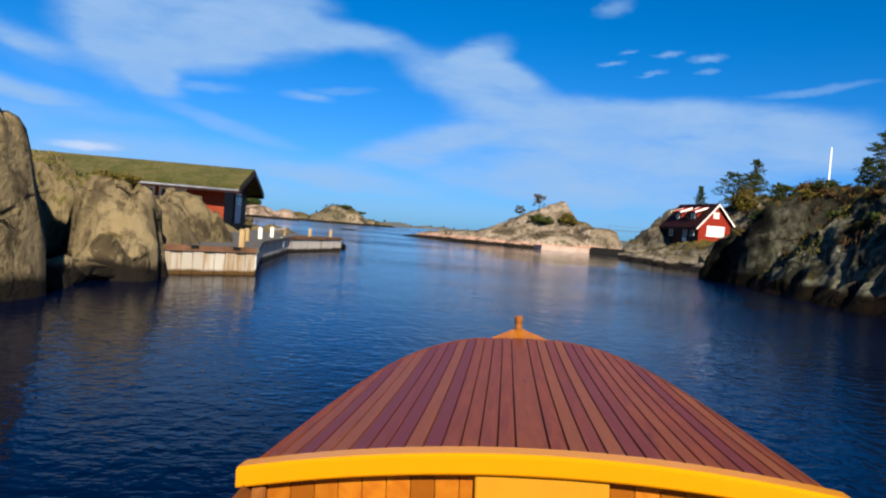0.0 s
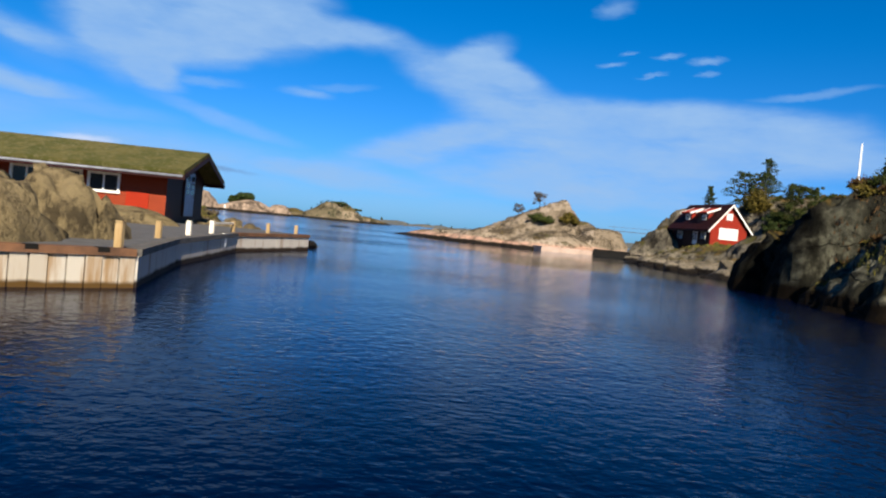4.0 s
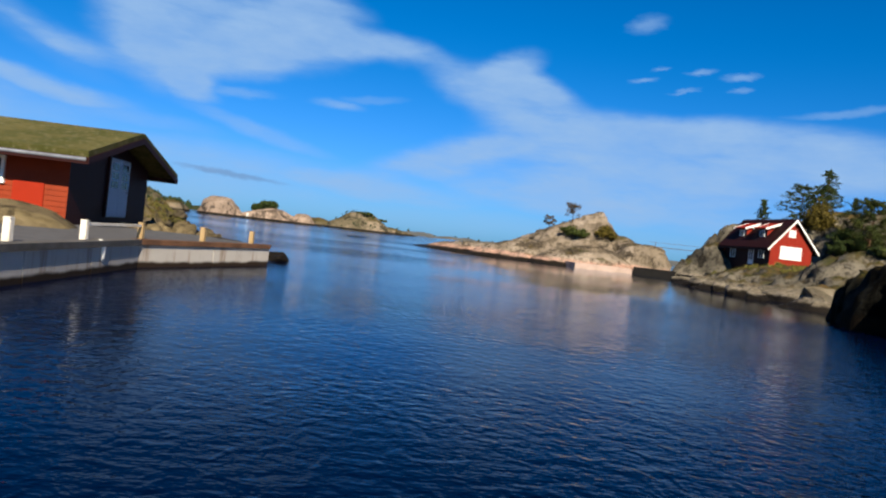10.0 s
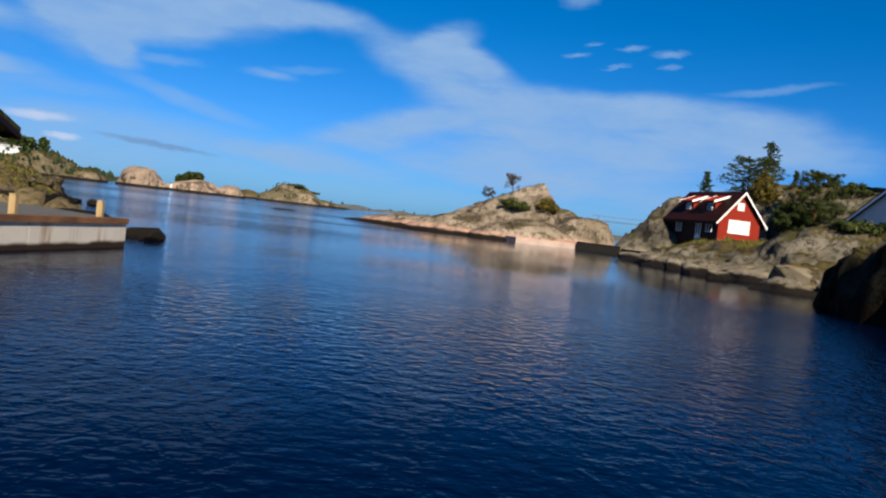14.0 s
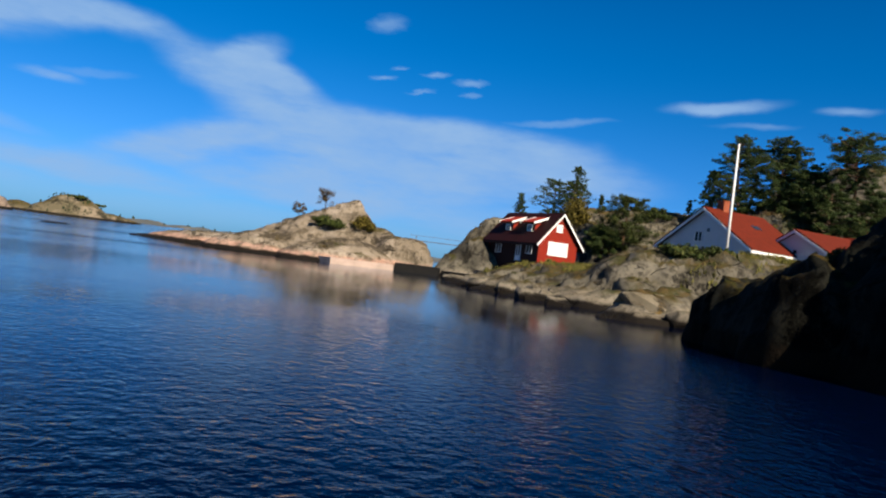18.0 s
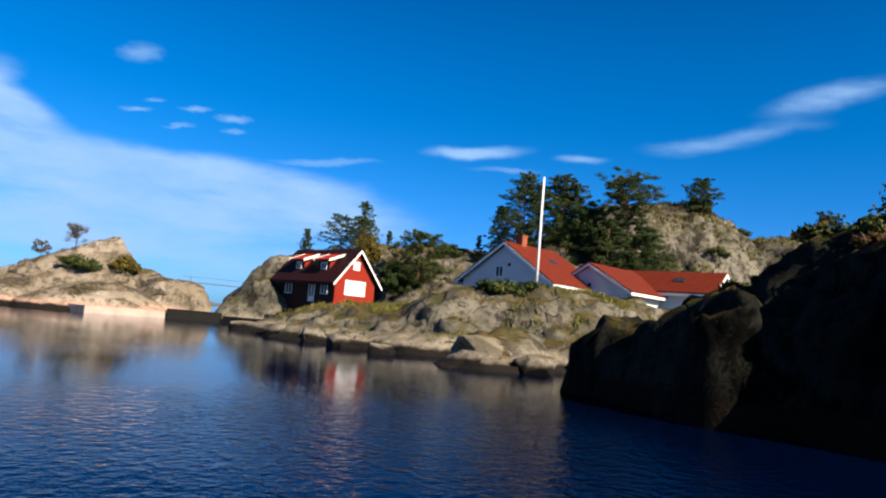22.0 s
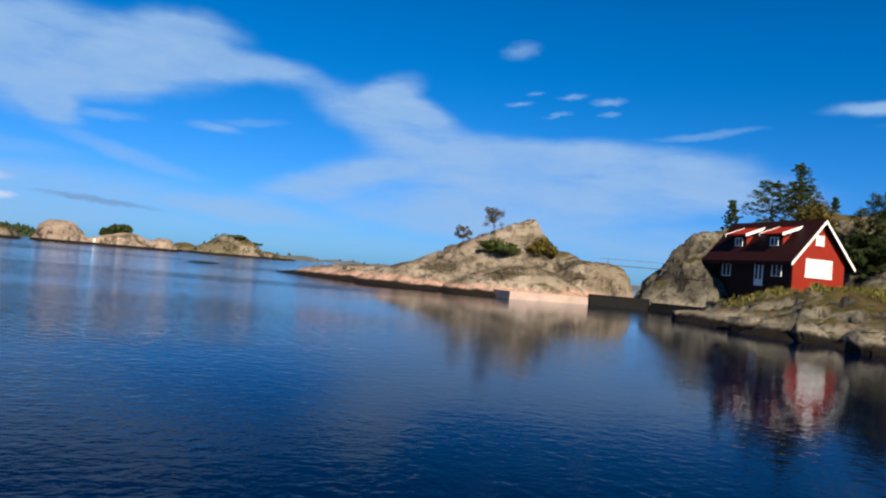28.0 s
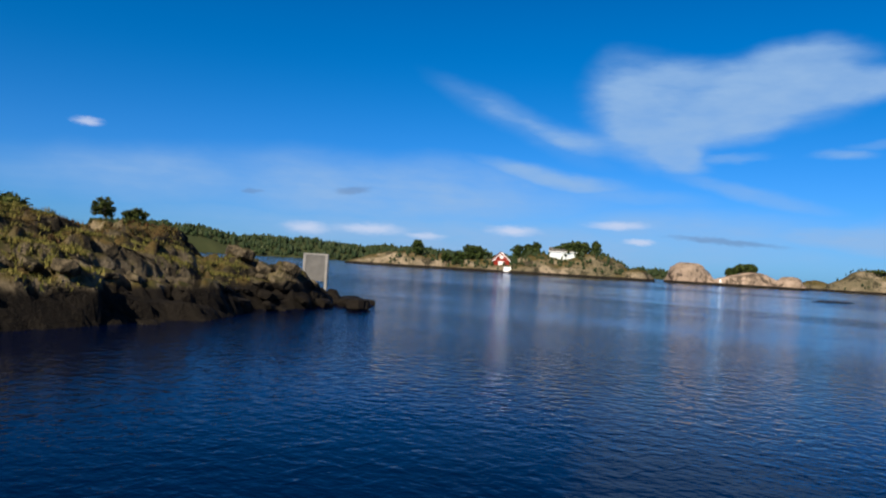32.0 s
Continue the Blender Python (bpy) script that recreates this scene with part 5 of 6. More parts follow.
# white cottages with red tiled roofs
C1 = pose(44.3, 83.95, 4.6, 0, 0, -82.0)
cottage = gabled("white_cottage", C1, 10.0, 6.8, 1.6, 4.75, 0.75, 0.4, WHITE_BOARDS, RED_TILE, WHITE_PAINT, "white boarded cottage with a red tiled roof and brick chimney", None, 0.16, 2.0, 0.26)
part("vent", box("vent", -0.16, 0.16, -0.03, 0.01, 2.75, 3.05, GLASS_DARK), cottage, "small dark attic vent", pose(0.5, 0, 0))
window_unit(cottage, pose(-0.6, 0, 2.3), 0.8, 0.85, 2, WHITE_PAINT, GLASS_DARK)
chimney = part("chimney", box("chimney", -0.4, 0.4, -0.35, 0.35, 4.3, 5.7, BRICK, 0.02), cottage, "red brick chimney", pose(0, 2.0, 0))
part("chimney_cap", box("chimney_cap", -0.46, 0.46, -0.41, 0.41, 5.7, 5.82, BRICK, 0.02), chimney)
part("roof_window", box("roof_window", -0.35, 0.35, -0.5, 0.5, 0, 0.06, GLASS_DARK), cottage, "roof window", pose(2.2, 4.0, 3.6, 0, 32, 0))
C2 = pose(50.2, 79.2, 4.5, 0, 0, -82.0)
annex = gabled("white_annex", C2, 7.6, 6.6, 1.5, 3.6, 0.6, 0.35, WHITE_BOARDS, RED_TILE, WHITE_PAINT, "white annex with a red tiled roof beside the cottage", None, 0.16, 2.0, 0.24)
part("vent", box("vent", -0.18, 0.18, -0.03, 0.01, 1.7, 2.0, GLASS_DARK), annex, "small dark attic vent")
C3 = pose(60.3, 72.6, 5.0, 0, 0, 16.0)
wing = gabled("white_wing", C3, 5.6, 9.0, 1.5, 3.3, 0.5, 0.35, WHITE_BOARDS, RED_TILE, WHITE_PAINT, "low white wing with a red tiled roof and skylight", None, 0.16, 2.5, 0.3)
part("roof_window", box("roof_window", -0.4, 0.4, -0.5, 0.5, 0, 0.07, GLASS_DARK), wing, "roof window", pose(-1.5, 3.4, 2.62, 0, -30, 0))
window_unit(wing, pose(0.8, 0, 0.9), 1.6, 1.1, 2, WHITE_PAINT, GLASS_PALE)

pole = thing("flagpole", pose(38.6, 73.8, 4.75), "tall white flagpole standing on the rocks", "flagpole")
part("shaft", tube("shaft", [(0, 0, 0), (0, 0, 4), (0, 0, 8.35)], [0.11, 0.095, 0.06], WHITE_PAINT), pole)
part("finial", tube("finial", [(0, 0, 8.35), (0, 0, 8.42), (0, 0, 8.5)], [0.06, 0.09, 0.02], WHITE_PAINT), pole)
part("footing", box("footing", -0.22, 0.22, -0.22, 0.22, -0.3, 0.35, CONCRETE, 0.02), pole)

# concrete strip and black landing stage at the foot of the islet
strip = thing("concrete_quay", pose(0, 0, 0), "pale pinkish concrete landing strip along the islet", "quay", "", "structure")
part("strip_wall", bar_mesh("strip_wall", edge_run((14.0, 101.9), (21.1, 103.7), 4.5, 0.0, -1.0, 0.62), PINK_CONCRETE), strip)
stage = thing("landing_stage", pose(0, 0, 0), "black tarred timber landing stage in the gap", "jetty")
part("stage_body", bar_mesh("stage_body", edge_run((21.15, 103.4), (25.8, 102.2), 2.2, 0.0, -0.8, 0.9), BLACK_TIMBER), stage)
part("stage_body", bar_mesh("stage_body", edge_run((25.8, 101.8), (28.8, 98.4), 1.8, 0.0, -0.8, 0.65), BLACK_TIMBER), stage)

# sign board on two posts on the headland
sign = thing("notice_board", pose(-24.2, 72.2, 0.75, 0, 0, 28), "grey weathered notice board on two posts", "sign")
part("panel", box("panel", -0.46, 0.46, -0.03, 0.03, -0.05, 1.1, BOARD_SHADED, 0.01), sign)
for x in (-0.52, 0.52):
    part("post", box("post", x - 0.06, x + 0.06, -0.06, 0.06, -0.9, 1.15, STEEL_GREY, 0.01), sign)
part("rail", box("rail", -0.58, 0.58, -0.05, 0.05, 1.1, 1.17, STEEL_GREY, 0.01), sign)


# ---- the boat that carries the view, as it lies at the start of the passage ----
boat = thing("wooden_boat", pose(0.237, 0, 0, -2.66, -3.31, -5.11), "varnished wooden boat with a planked whaleback foredeck", "boat")
LEN, BEAM0, S0 = 3.9, 1.2, 2.99      # the foredeck's length, its half breadth, and its start ahead of the lens


def half_beam(s):
    return BEAM0 * max(0.0, 1 - max(0.0, s / LEN) ** 2.73) ** 0.333


def deck_z(s, v):
    return 0.978 - 0.105 * (v / BEAM0) ** 2 + 0.114 * (s / LEN) ** 2


def deck_plank(v0, v1):
    """One straight plank that runs forward until the deck's edge cuts it."""
    near = 0.0 if v0 * v1 < 0 else min(abs(v0), abs(v1))
    if near >= BEAM0:
        return
    end = LEN * (1 - (near / BEAM0) ** (1 / 0.333)) ** (1 / 2.73) - 0.004
    vv, ff = [], []
    stations = [end * (1 - (1 - q) ** 2) for q in np.linspace(0, 1, 22)]
    for s in stations:
        hb = half_beam(s)
        a, b = max(-hb, min(hb, v0)), max(-hb, min(hb, v1))
        vv += [(s, -a, deck_z(s, a) - 0.02), (s, -a - 0.002, deck_z(s, a) - 0.002), (s, -a - 0.004, deck_z(s, a)), (s, -b + 0.004, deck_z(s, b)), (s, -b + 0.002, deck_z(s, b) - 0.002), (s, -b, deck_z(s, b) - 0.02)]
    for k in range(len(stations) - 1):
        ff += [(6 * k + j, 6 * k + 6 + j, 6 * k + 7 + j, 6 * k + 1 + j) for j in range(5)]
    part("deck_plank", mesh_of("deck_plank", vv, ff, DECK_WOOD), boat, "", pose(0, S0, 0, 0, 0, 90))


deck_plank(-0.071, 0.071)
for i in range(14):
    v = 0.076 + 0.082 * i
    deck_plank(v, v + 0.078)
    deck_plank(-v - 0.078, -v)
bed_v, bed_f = [], []
st = [LEN * (1 - (1 - q) ** 2) for q in np.linspace(0, 1, 40)]
for s in st:
    hb = half_beam(s)
    bed_v += [(hb * q, S0 + s, deck_z(s, hb * q) - 0.012) for q in np.linspace(-1, 1, 17)]
for k in range(len(st) - 1):
    bed_f += [(17 * k + j, 17 * k + j + 1, 17 * k + 18 + j, 17 * k + 17 + j) for j in range(16)]
part("deck_bed", mesh_of("deck_bed", bed_v, bed_f, CAULK, True), boat, "black caulking between the planks")
for side in (-1, 1):
    # rounded covering board along the deck's edge
    rim = [(side * (half_beam(s) + 0.012), S0 + s, deck_z(s, half_beam(s)) - 0.012) for s in st[:-3]]
    part("rubbing_strake", tube("rubbing_strake", rim, [0.016] * len(rim), DECK_WOOD, 6), boat)
hv, hf = [], []
NOSE = LEN + 0.36
stations = [-4.0, -3.0, -2.0, -1.0, -0.01] + st[:-2] + [LEN, NOSE - 0.12, NOSE]
for s in stations:
    hb = half_beam(s) if s < LEN * 0.97 else max(0.03, 0.5 * (NOSE - s) / (NOSE - LEN * 0.97))
    hb *= 1 if s > 0 else 1 - 0.16 * (s / 4.0) ** 2
    top = deck_z(max(s, 0), hb if s > 0 else BEAM0) - 0.02 - (0.0 if s > 0 else min(0.12, -s))
    hv += [(hb, S0 + s, top), (hb * 0.93, S0 + s, 0.4), (hb * 0.4, S0 + s, -0.2), (-hb * 0.4, S0 + s, -0.2), (-hb * 0.93, S0 + s, 0.4), (-hb, S0 + s, top)]
for k in range(len(stations) - 1):
    hf += [(6 * k + j, 6 * k + 6 + j, 6 * k + 7 + j, 6 * k + 1 + j) for j in range(5)]
hf += [(0, 1, 2, 3, 4, 5)]
part("hull", mesh_of("hull", hv, hf, HULL_WOOD, True), boat, "varnished planked hull")
part("cockpit_floor", box("cockpit_floor", -0.95, 0.95, S0 - 3.9, S0 - 0.05, 0.3, 0.36, HULL_WOOD), boat)
bv, bf = [], []
NB = 40
for k in range(NB + 1):
    x = -1.235 + 2.47 * k / NB
    z = deck_z(0, x)
    bv += [(x, S0 - 0.13, z - 0.058), (x, S0 - 0.136, z - 0.05), (x, S0 - 0.136, z + 0.014), (x, S0 - 0.122, z + 0.028), (x, S0 - 0.01, z + 0.028), (x, S0 + 0.004, z + 0.014), (x, S0 + 0.004, z - 0.058)]
for k in range(NB):
    bf += [(7 * k + j, 7 * k + (j + 1) % 7, 7 * k + 7 + (j + 1) % 7, 7 * k + 7 + j) for j in range(7)]
bf += [(6, 5, 4, 3, 2, 1, 0), tuple(7 * NB + j for j in range(7))]
part("deck_beam", mesh_of("deck_beam", bv, [q[::-1] for q in bf], YELLOW_BEAM), boat, "glossy yellow varnished deck beam")
for k in range(22):
    x = -1.12 + 2.24 * k / 22
    part("bulkhead_board", box("bulkhead_board", x, x + 0.099, S0 - 0.07, S0 - 0.03, 0.36, deck_z(0, x + 0.05) - 0.06, ORANGE_BOARD, 0.003), boat)
part("name_board", box("name_board", -0.24, 0.3, S0 - 0.11, S0 - 0.072, 0.72, 0.912, YELLOW_BOARD, 0.006), boat, "paler yellow board")
for side in (-1, 1):
    part("corner_post", box("corner_post", min(side * 1.12, side * 1.18), max(side * 1.12, side * 1.18), S0 - 0.1, S0 - 0.02, 0.36, deck_z(0, 1.18) - 0.06, HULL_WOOD, 0.006), boat)
sz = deck_z(LEN, 0)
bh_v = [(-0.27, S0 + LEN - 0.03, sz - 0.005), (0.27, S0 + LEN - 0.03, sz - 0.005), (0.035, S0 + NOSE, sz + 0.06), (-0.035, S0 + NOSE, sz + 0.06)]
bh_v += [(x, y, z - 0.06) for x, y, z in bh_v]
part("breasthook", mesh_of("breasthook", bh_v, [(0, 1, 2, 3), (7, 6, 5, 4), (0, 4, 5, 1), (1, 5, 6, 2), (2, 6, 7, 3), (3, 7, 4, 0)], ORANGE_BOARD), boat)
part("stem_post", tube("stem_post", [(0, 0, -0.9), (0, 0, 0.0), (0, 0, 0.06), (0, 0, 0.075), (0, 0, 0.09), (0, 0, 0.13), (0, 0, 0.15), (0, 0, 0.155)], [0.042, 0.042, 0.038, 0.03, 0.04, 0.043, 0.034, 0.012], HULL_WOOD, 14), boat, "turned varnished stem post", pose(0, S0 + NOSE - 0.04, sz + 0.04))

# ---- trees and bushes ----
L = HOME.at
pine(52.8, 125.0, 9.6, 8.6, 2.5, "slim pine with a thin ragged crown behind the cabin", 101, 0.3, 0.02, density=46, shape="cone", layers=8)
pine(48.6, 123.0, 8.8, 6.6, 2.8, "bushy pine behind the red cabin", 102, 0.15, density=60)
pine(50.8, 121.0, 8.8, 6.2, 2.6, "bushy pine behind the red cabin", 122, 0.1, density=60)
pine(41.7, 119.8, 8.4, 4.0, 1.3, "small pine on the ridge behind the cabin", 103, 0.1, layers=7, shape="cone", density=50)
pine(55.5, 122.0, 9.6, 4.6, 1.1, "thin young pine on the ridge", 104, 0.2, layers=7, density=30, shape="cone")
bush(45.0, 109.5, L(45, 109.5), 4.6, 4.0, 4.0, "yellowing birch scrub behind the cabin", 105, OLIVE, "birch_bush", 150, 0.24, 24)
pine(47.6, 102.5, L(47.6, 102.5) - 0.4, 6.2, 3.3, "dense bushy pine beside the cabin", 106, 0.02, density=150, flat=0.8, layers=9, leaf=JUNIPER)
pine(45.6, 103.5, L(45.6, 103.5) - 0.5, 3.8, 2.2, "dense dark pine beside the cabin", 123, 0.02, density=110, flat=0.8, layers=8)
bush(54.0, 105.5, L(54, 105.5) + 0.1, 3.6, 3.0, 1.9, "dark juniper on the skyline", 108, JUNIPER, count=160)
pine(57.2, 103.8, L(57.2, 103.8), 3.4, 0.9, "dark sapling on the skyline", 109, 0.05, layers=6, shape="cone", density=40)
bush(60.0, 102.5, L(60, 102.5), 2.4, 2.0, 1.4, "low juniper on the skyline", 110)
bush(55.5, 99.0, L(55.5, 99), 5.5, 3.5, 1.8, "dark juniper on the slope", 111)
pine(60.6, 99.0, L(60.6, 99) - 0.4, 9.8, 3.2, "tall dark pine on the hill", 112, 0.05, density=110, layers=12)
pine(63.4, 96.5, L(63.4, 96.5) - 0.4, 9.2, 3.0, "tall dark pine on the hill", 113, 0.05, density=110, layers=12)
pine(62.2, 99.5, L(62.2, 99.5) - 0.4, 7.6, 3.4, "dark pine on the hill", 128, 0.02, density=120)
pine(65.0, 97.0, L(65, 97) - 0.4, 8.2, 3.2, "dark pine on the hill", 129, 0.05, density=120)
pine(58.4, 101.0, L(58.4, 101) - 0.4, 6.4, 2.4, "dark pine on the hill", 114, 0.05, density=100, shape="cone")
pine(66.0, 94.5, L(66, 94.5) - 0.4, 7.0, 3.0, "dark pine on the hill", 124, 0.02, density=110)
pine(67.6, 91.5, L(67.6, 91.5) - 0.4, 21.4 - L(67.6, 91.5), 3.5, "broad umbrella-shaped pine on the hill", 115, 0.62, density=170, shape="umbrella")
pine(66.6, 93.0, L(66.6, 93) - 0.4, 17.2 - L(66.6, 93), 3.8, "dark pine below the umbrella pine", 143, 0.05, density=190)
pine(71.5, 90.5, L(71.5, 90.5) - 0.4, 15.8 - L(71.5, 90.5), 3.4, "dark pine below the umbrella pine", 144, 0.05, density=190)
pine(65.6, 90.6, L(65.6, 90.6) - 0.4, 15.6 - L(65.6, 90.6), 3.6, "dense dark pine behind the cottage", 146, 0.02, density=190)
pine(69.0, 88.0, L(69, 88) - 0.4, 14.4 - L(69, 88), 3.6, "dense dark pine behind the cottage", 147, 0.02, density=190)
pine(69.6, 90.0, L(69.6, 90) - 0.4, 5.6, 3.0, "low dark pine on the hill", 125, 0.02, density=110)
pine(88.0, 94.5, L(88, 94.5) - 0.3, 5.0, 2.6, "lone windswept pine on the bare hilltop", 116, 0.25, 0.1, density=70)
bush(87.0, 93.5, L(87, 93.5), 4.5, 3, 1.2, "low scrub on the hilltop", 126)
bush(31.8, 70.2, L(31.8, 70.2) - 0.4, 4.2, 2.8, 1.5, "green juniper beside the flagpole", 117, count=170)
bush(34.4, 69.4, L(34.4, 69.4) - 0.3, 2.8, 2.2, 1.2, "green juniper beside the flagpole", 118, count=130)
for i, (x, y, w) in enumerate(((70, 88, 4.5), (73, 87, 3.6), (76, 86, 4), (80, 86, 4), (72, 84, 3.4), (84, 84, 4.0), (69, 93, 4), (66, 87, 3.5), (79, 80, 5), (83, 88, 3.6), (75, 91, 4), (90, 96, 4), (94, 92, 3.5))):
    bush(x, y, L(x, y), w, w * 0.8, w * 0.42, "green scrub on the rocky hillside", 130 + i)
pine(84.0, 77.0, L(84, 77) - 0.2, 5.0, 2.6, "dark tree below the hill", 140, 0.05, density=100)
pine(88.0, 75.0, L(88, 75) - 0.2, 4.5, 2.6, "dark tree below the hill", 141, 0.05, density=100)
pine(80.0, 75.0, L(80, 75) - 0.2, 3.6, 2.4, "dark tree below the hill", 142, 0.05, density=100)
pine(66.0, 66.0, L(66, 66) - 0.3, 14.6 - L(66, 66), 2.4, "tall slender birch with thin foliage beyond the dark rocks", 145, 0.25, density=60, leaf=JUNIPER, bark=GREY_BARK, name="birch_tree")
I_ = ISLET.at
bare_tree(15.2, 117.6, I_(15.2, 117.6), 2.7, 1.1, "small wind-bent tree on the islet", 150, BROWN_LEAF)
bare_tree(12.2, 118.0, I_(12.2, 118.0), 2.0, 1.0, "small thin-leaved tree on the islet", 151, BROWN_LEAF)
bush(15.2, 112.9, I_(15.2, 112.9), 4.0, 3.0, 1.6, "green juniper spread on the islet rock", 152, count=150)
bush(19.0, 112.0, I_(19.0, 112.0), 3.0, 2.6, 1.8, "green juniper on the islet rock", 153, OLIVE, count=130)
H_ = HEAD.at
R_ = RIGHT.at
g = np.random.default_rng(66)
for i in range(26):
    y = 27 + 21 * g.random()
    x = 17.2 + 0.11 * (y - 27) + 2.6 * g.random()
    w = 0.7 + 1.1 * g.random()
    bush(x, y, R_(x, y), w, w * 0.8, w * 0.5, "low %s on the steep dark slope" % ("brown heather" if i % 3 == 0 else "green juniper"), 200 + i, HEATH if i % 3 == 0 else (OLIVE if i % 3 == 1 else JUNIPER), "heather_bush" if i % 3 == 0 else "juniper_bush", 60, 0.11, 10)
for i, (x, y, w, h, m) in enumerate(((-34, 60, 4, 1.3, JUNIPER), (-38, 63, 5, 1.7, JUNIPER), (-30, 58.5, 3.0, 1.0, JUNIPER), (-36, 57, 4, 1.3, JUNIPER))):
    bush(x, y, H_(x, y), w, w * 0.8, h, "green bush on the headland", 160 + i, m)
bush(-27.5, 60.2, H_(-27.5, 60.2), 2.6, 2.0, 0.9, "green bush on the headland rock", 167, JUNIPER, size=0.1, count=170)
bush(-29.5, 61.0, H_(-29.5, 61.0), 3.0, 2.2, 1.0, "green bush on the headland rock", 168, JUNIPER, size=0.1, count=170)
bush(-31.0, 61.8, H_(-31.0, 61.8), 3.0, 2.2, 1.2, "taller green bush on the headland rock", 169, JUNIPER, size=0.1, count=190)
bare_tree(-31.0, 65.8, H_(-31.0, 65.8), 1.1, 0.5, "small bush-like tree on the headland", 165, JUNIPER)
bare_tree(-29.2, 66.3, H_(-29.2, 66.3), 1.2, 0.6, "small bush-like tree on the headland", 166, JUNIPER)
bush(-8.4, 18.6, LEFT.at(-8.4, 18.6), 1.2, 1.0, 0.45, "green scrub on top of the rock", 170, OLIVE, size=0.1, count=120)
bush(-13.2, 25.2, LEFT.at(-13.2, 25.2), 1.6, 1.2, 0.7, "green scrub on top of the rock", 171, JUNIPER, size=0.12, count=120)

ground_cover("shore_grass", HOME, GRASS, "dry yellow-green grass in the hollows by the cabin",
             ((33, 89.5, 5, 1.6), (39, 88, 5, 2), (27, 88, 2, 3), (36, 74, 5, 2), (42, 75.5, 5, 2), (31, 92, 3.5, 2.2), (31, 96, 2.5, 3.5), (37, 92, 4.5, 2.4), (42, 91, 4, 3), (33.5, 91.5, 3, 1.5), (29, 96.5, 3, 2.5), (34, 88, 4, 2), (28, 66.0, 2.5, 1.5), (33, 66.5, 4, 1.5), (40, 69, 4, 2), (45, 70, 5, 2), (38, 86, 6, 3), (44, 96, 5, 3), (30, 78, 2.5, 1.5), (34, 81, 3, 1.5)), 240, 0.22, 180)
ground_cover("hill_grass", HOME, GRASS, "yellow-green grass patches on the bare hill", ((80, 92, 7, 5), (90, 92, 6, 5), (72, 88, 5, 4), (84, 84, 6, 5), (66, 80, 6, 3), (96, 90, 5, 5), (62, 92, 5, 4), (54, 92, 5, 3), (48, 93, 4, 2)), 90, 0.3, 184)
ground_cover("hill_heather", HOME, HEATH, "brown heather between the rocks on the hill", ((70, 84, 7, 4), (62, 88, 6, 4), (78, 88, 6, 4), (57, 95, 6, 3), (47, 98, 5, 3), (86, 96, 8, 4)), 60, 0.28, 185)
ground_cover("heather", RIGHT, HEATH, "brown heather on the steep slope", ((20, 36, 3.0, 4.5), (19.0, 28, 2.5, 6), (18.4, 21, 2.4, 5)), 160, 0.15, 181)
ground_cover("slope_grass", RIGHT, GRASS, "yellow-green grass tufts on the dark slope", ((18.7, 36.6, 2.0, 4), (18.2, 30, 2.2, 6), (17.6, 22, 2.2, 5)), 240, 0.13, 186)
ground_cover("headland_grass", HEAD, GRASS, "yellow-green grass on the headland", ((-22, 59, 6, 5), (-28, 61, 7, 4), (-20, 64, 3, 2.4), (-18, 56.5, 3.5, 3.5), (-21, 57, 5, 4), (-26, 58, 5, 4)), 900, 0.07, 182)
ground_cover("headland_heather", HEAD, HEATH, "brown heather on the headland", ((-28, 63.5, 6, 2.5), (-33, 64, 6, 3), (-23, 62, 3, 2), (-20, 59, 2.5, 2)), 600, 0.07, 183)
ground_cover("rock_top_grass", LEFT, GRASS, "yellow-green grass on top of the rocks", ((-8.4, 18.6, 1.0, 1.2), (-11.6, 20.0, 1.8, 1.7), (-13, 19, 3, 2.5), (-11, 11, 2.0, 2.5)), 500, 0.07, 187)
ground_cover("islet_heather", ISLET, HEATH, "brown heather along the crest of the islet", ((13, 117.6, 5, 1.6), (17.5, 117.5, 2.5, 1.4)), 120, 0.16, 188)

# ---- boulders ----
boulder(23.2, 60.2, 0.6, 2.6, 1.7, 0.9, 20, 4, 379, LICHEN_ROCK, "pale boulder with orange lichen at the waterline")
boulder(-19.4, 148.5, -0.05, 4.5, 2.2, 0.22, 80, 0, 378, HEADLAND, "low dark skerry awash in the open water")
g = np.random.default_rng(77)
for i in range(30):
    k = i / 29
    x, y = -14.3 - 4.6 * k + g.normal() * 0.3, 56.0 + 13.0 * k + g.normal() * 0.5
    w = 0.15 + 0.25 * g.random()
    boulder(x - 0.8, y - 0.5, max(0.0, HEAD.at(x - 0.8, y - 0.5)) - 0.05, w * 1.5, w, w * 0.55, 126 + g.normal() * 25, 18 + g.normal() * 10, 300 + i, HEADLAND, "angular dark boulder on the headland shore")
for i in range(16):
    x, y = -19.3 + g.normal() * 1.1, 67.2 + g.normal() * 1.6
    w = 0.2 + 0.28 * g.random()
    boulder(x, y, max(0.0, HEAD.at(x, y)) + 0.15, w * 1.4, w, w * 0.6, 126 + g.normal() * 30, 20 + g.normal() * 12, 350 + i, HEADLAND, "angular dark boulder below the notice board")
for i, (x, y, w) in enumerate(((-21.3, 71.3, 0.7), (-20.3, 71.0, 0.6), (-20.0, 70.2, 0.5), (-22.0, 72.0, 0.5))):
    boulder(x, y, 0.02, w * 1.8, w * 0.7, 0.22, 30 + 20 * i, 0, 370 + i, HEADLAND, "low dark wet rock at the waterline")
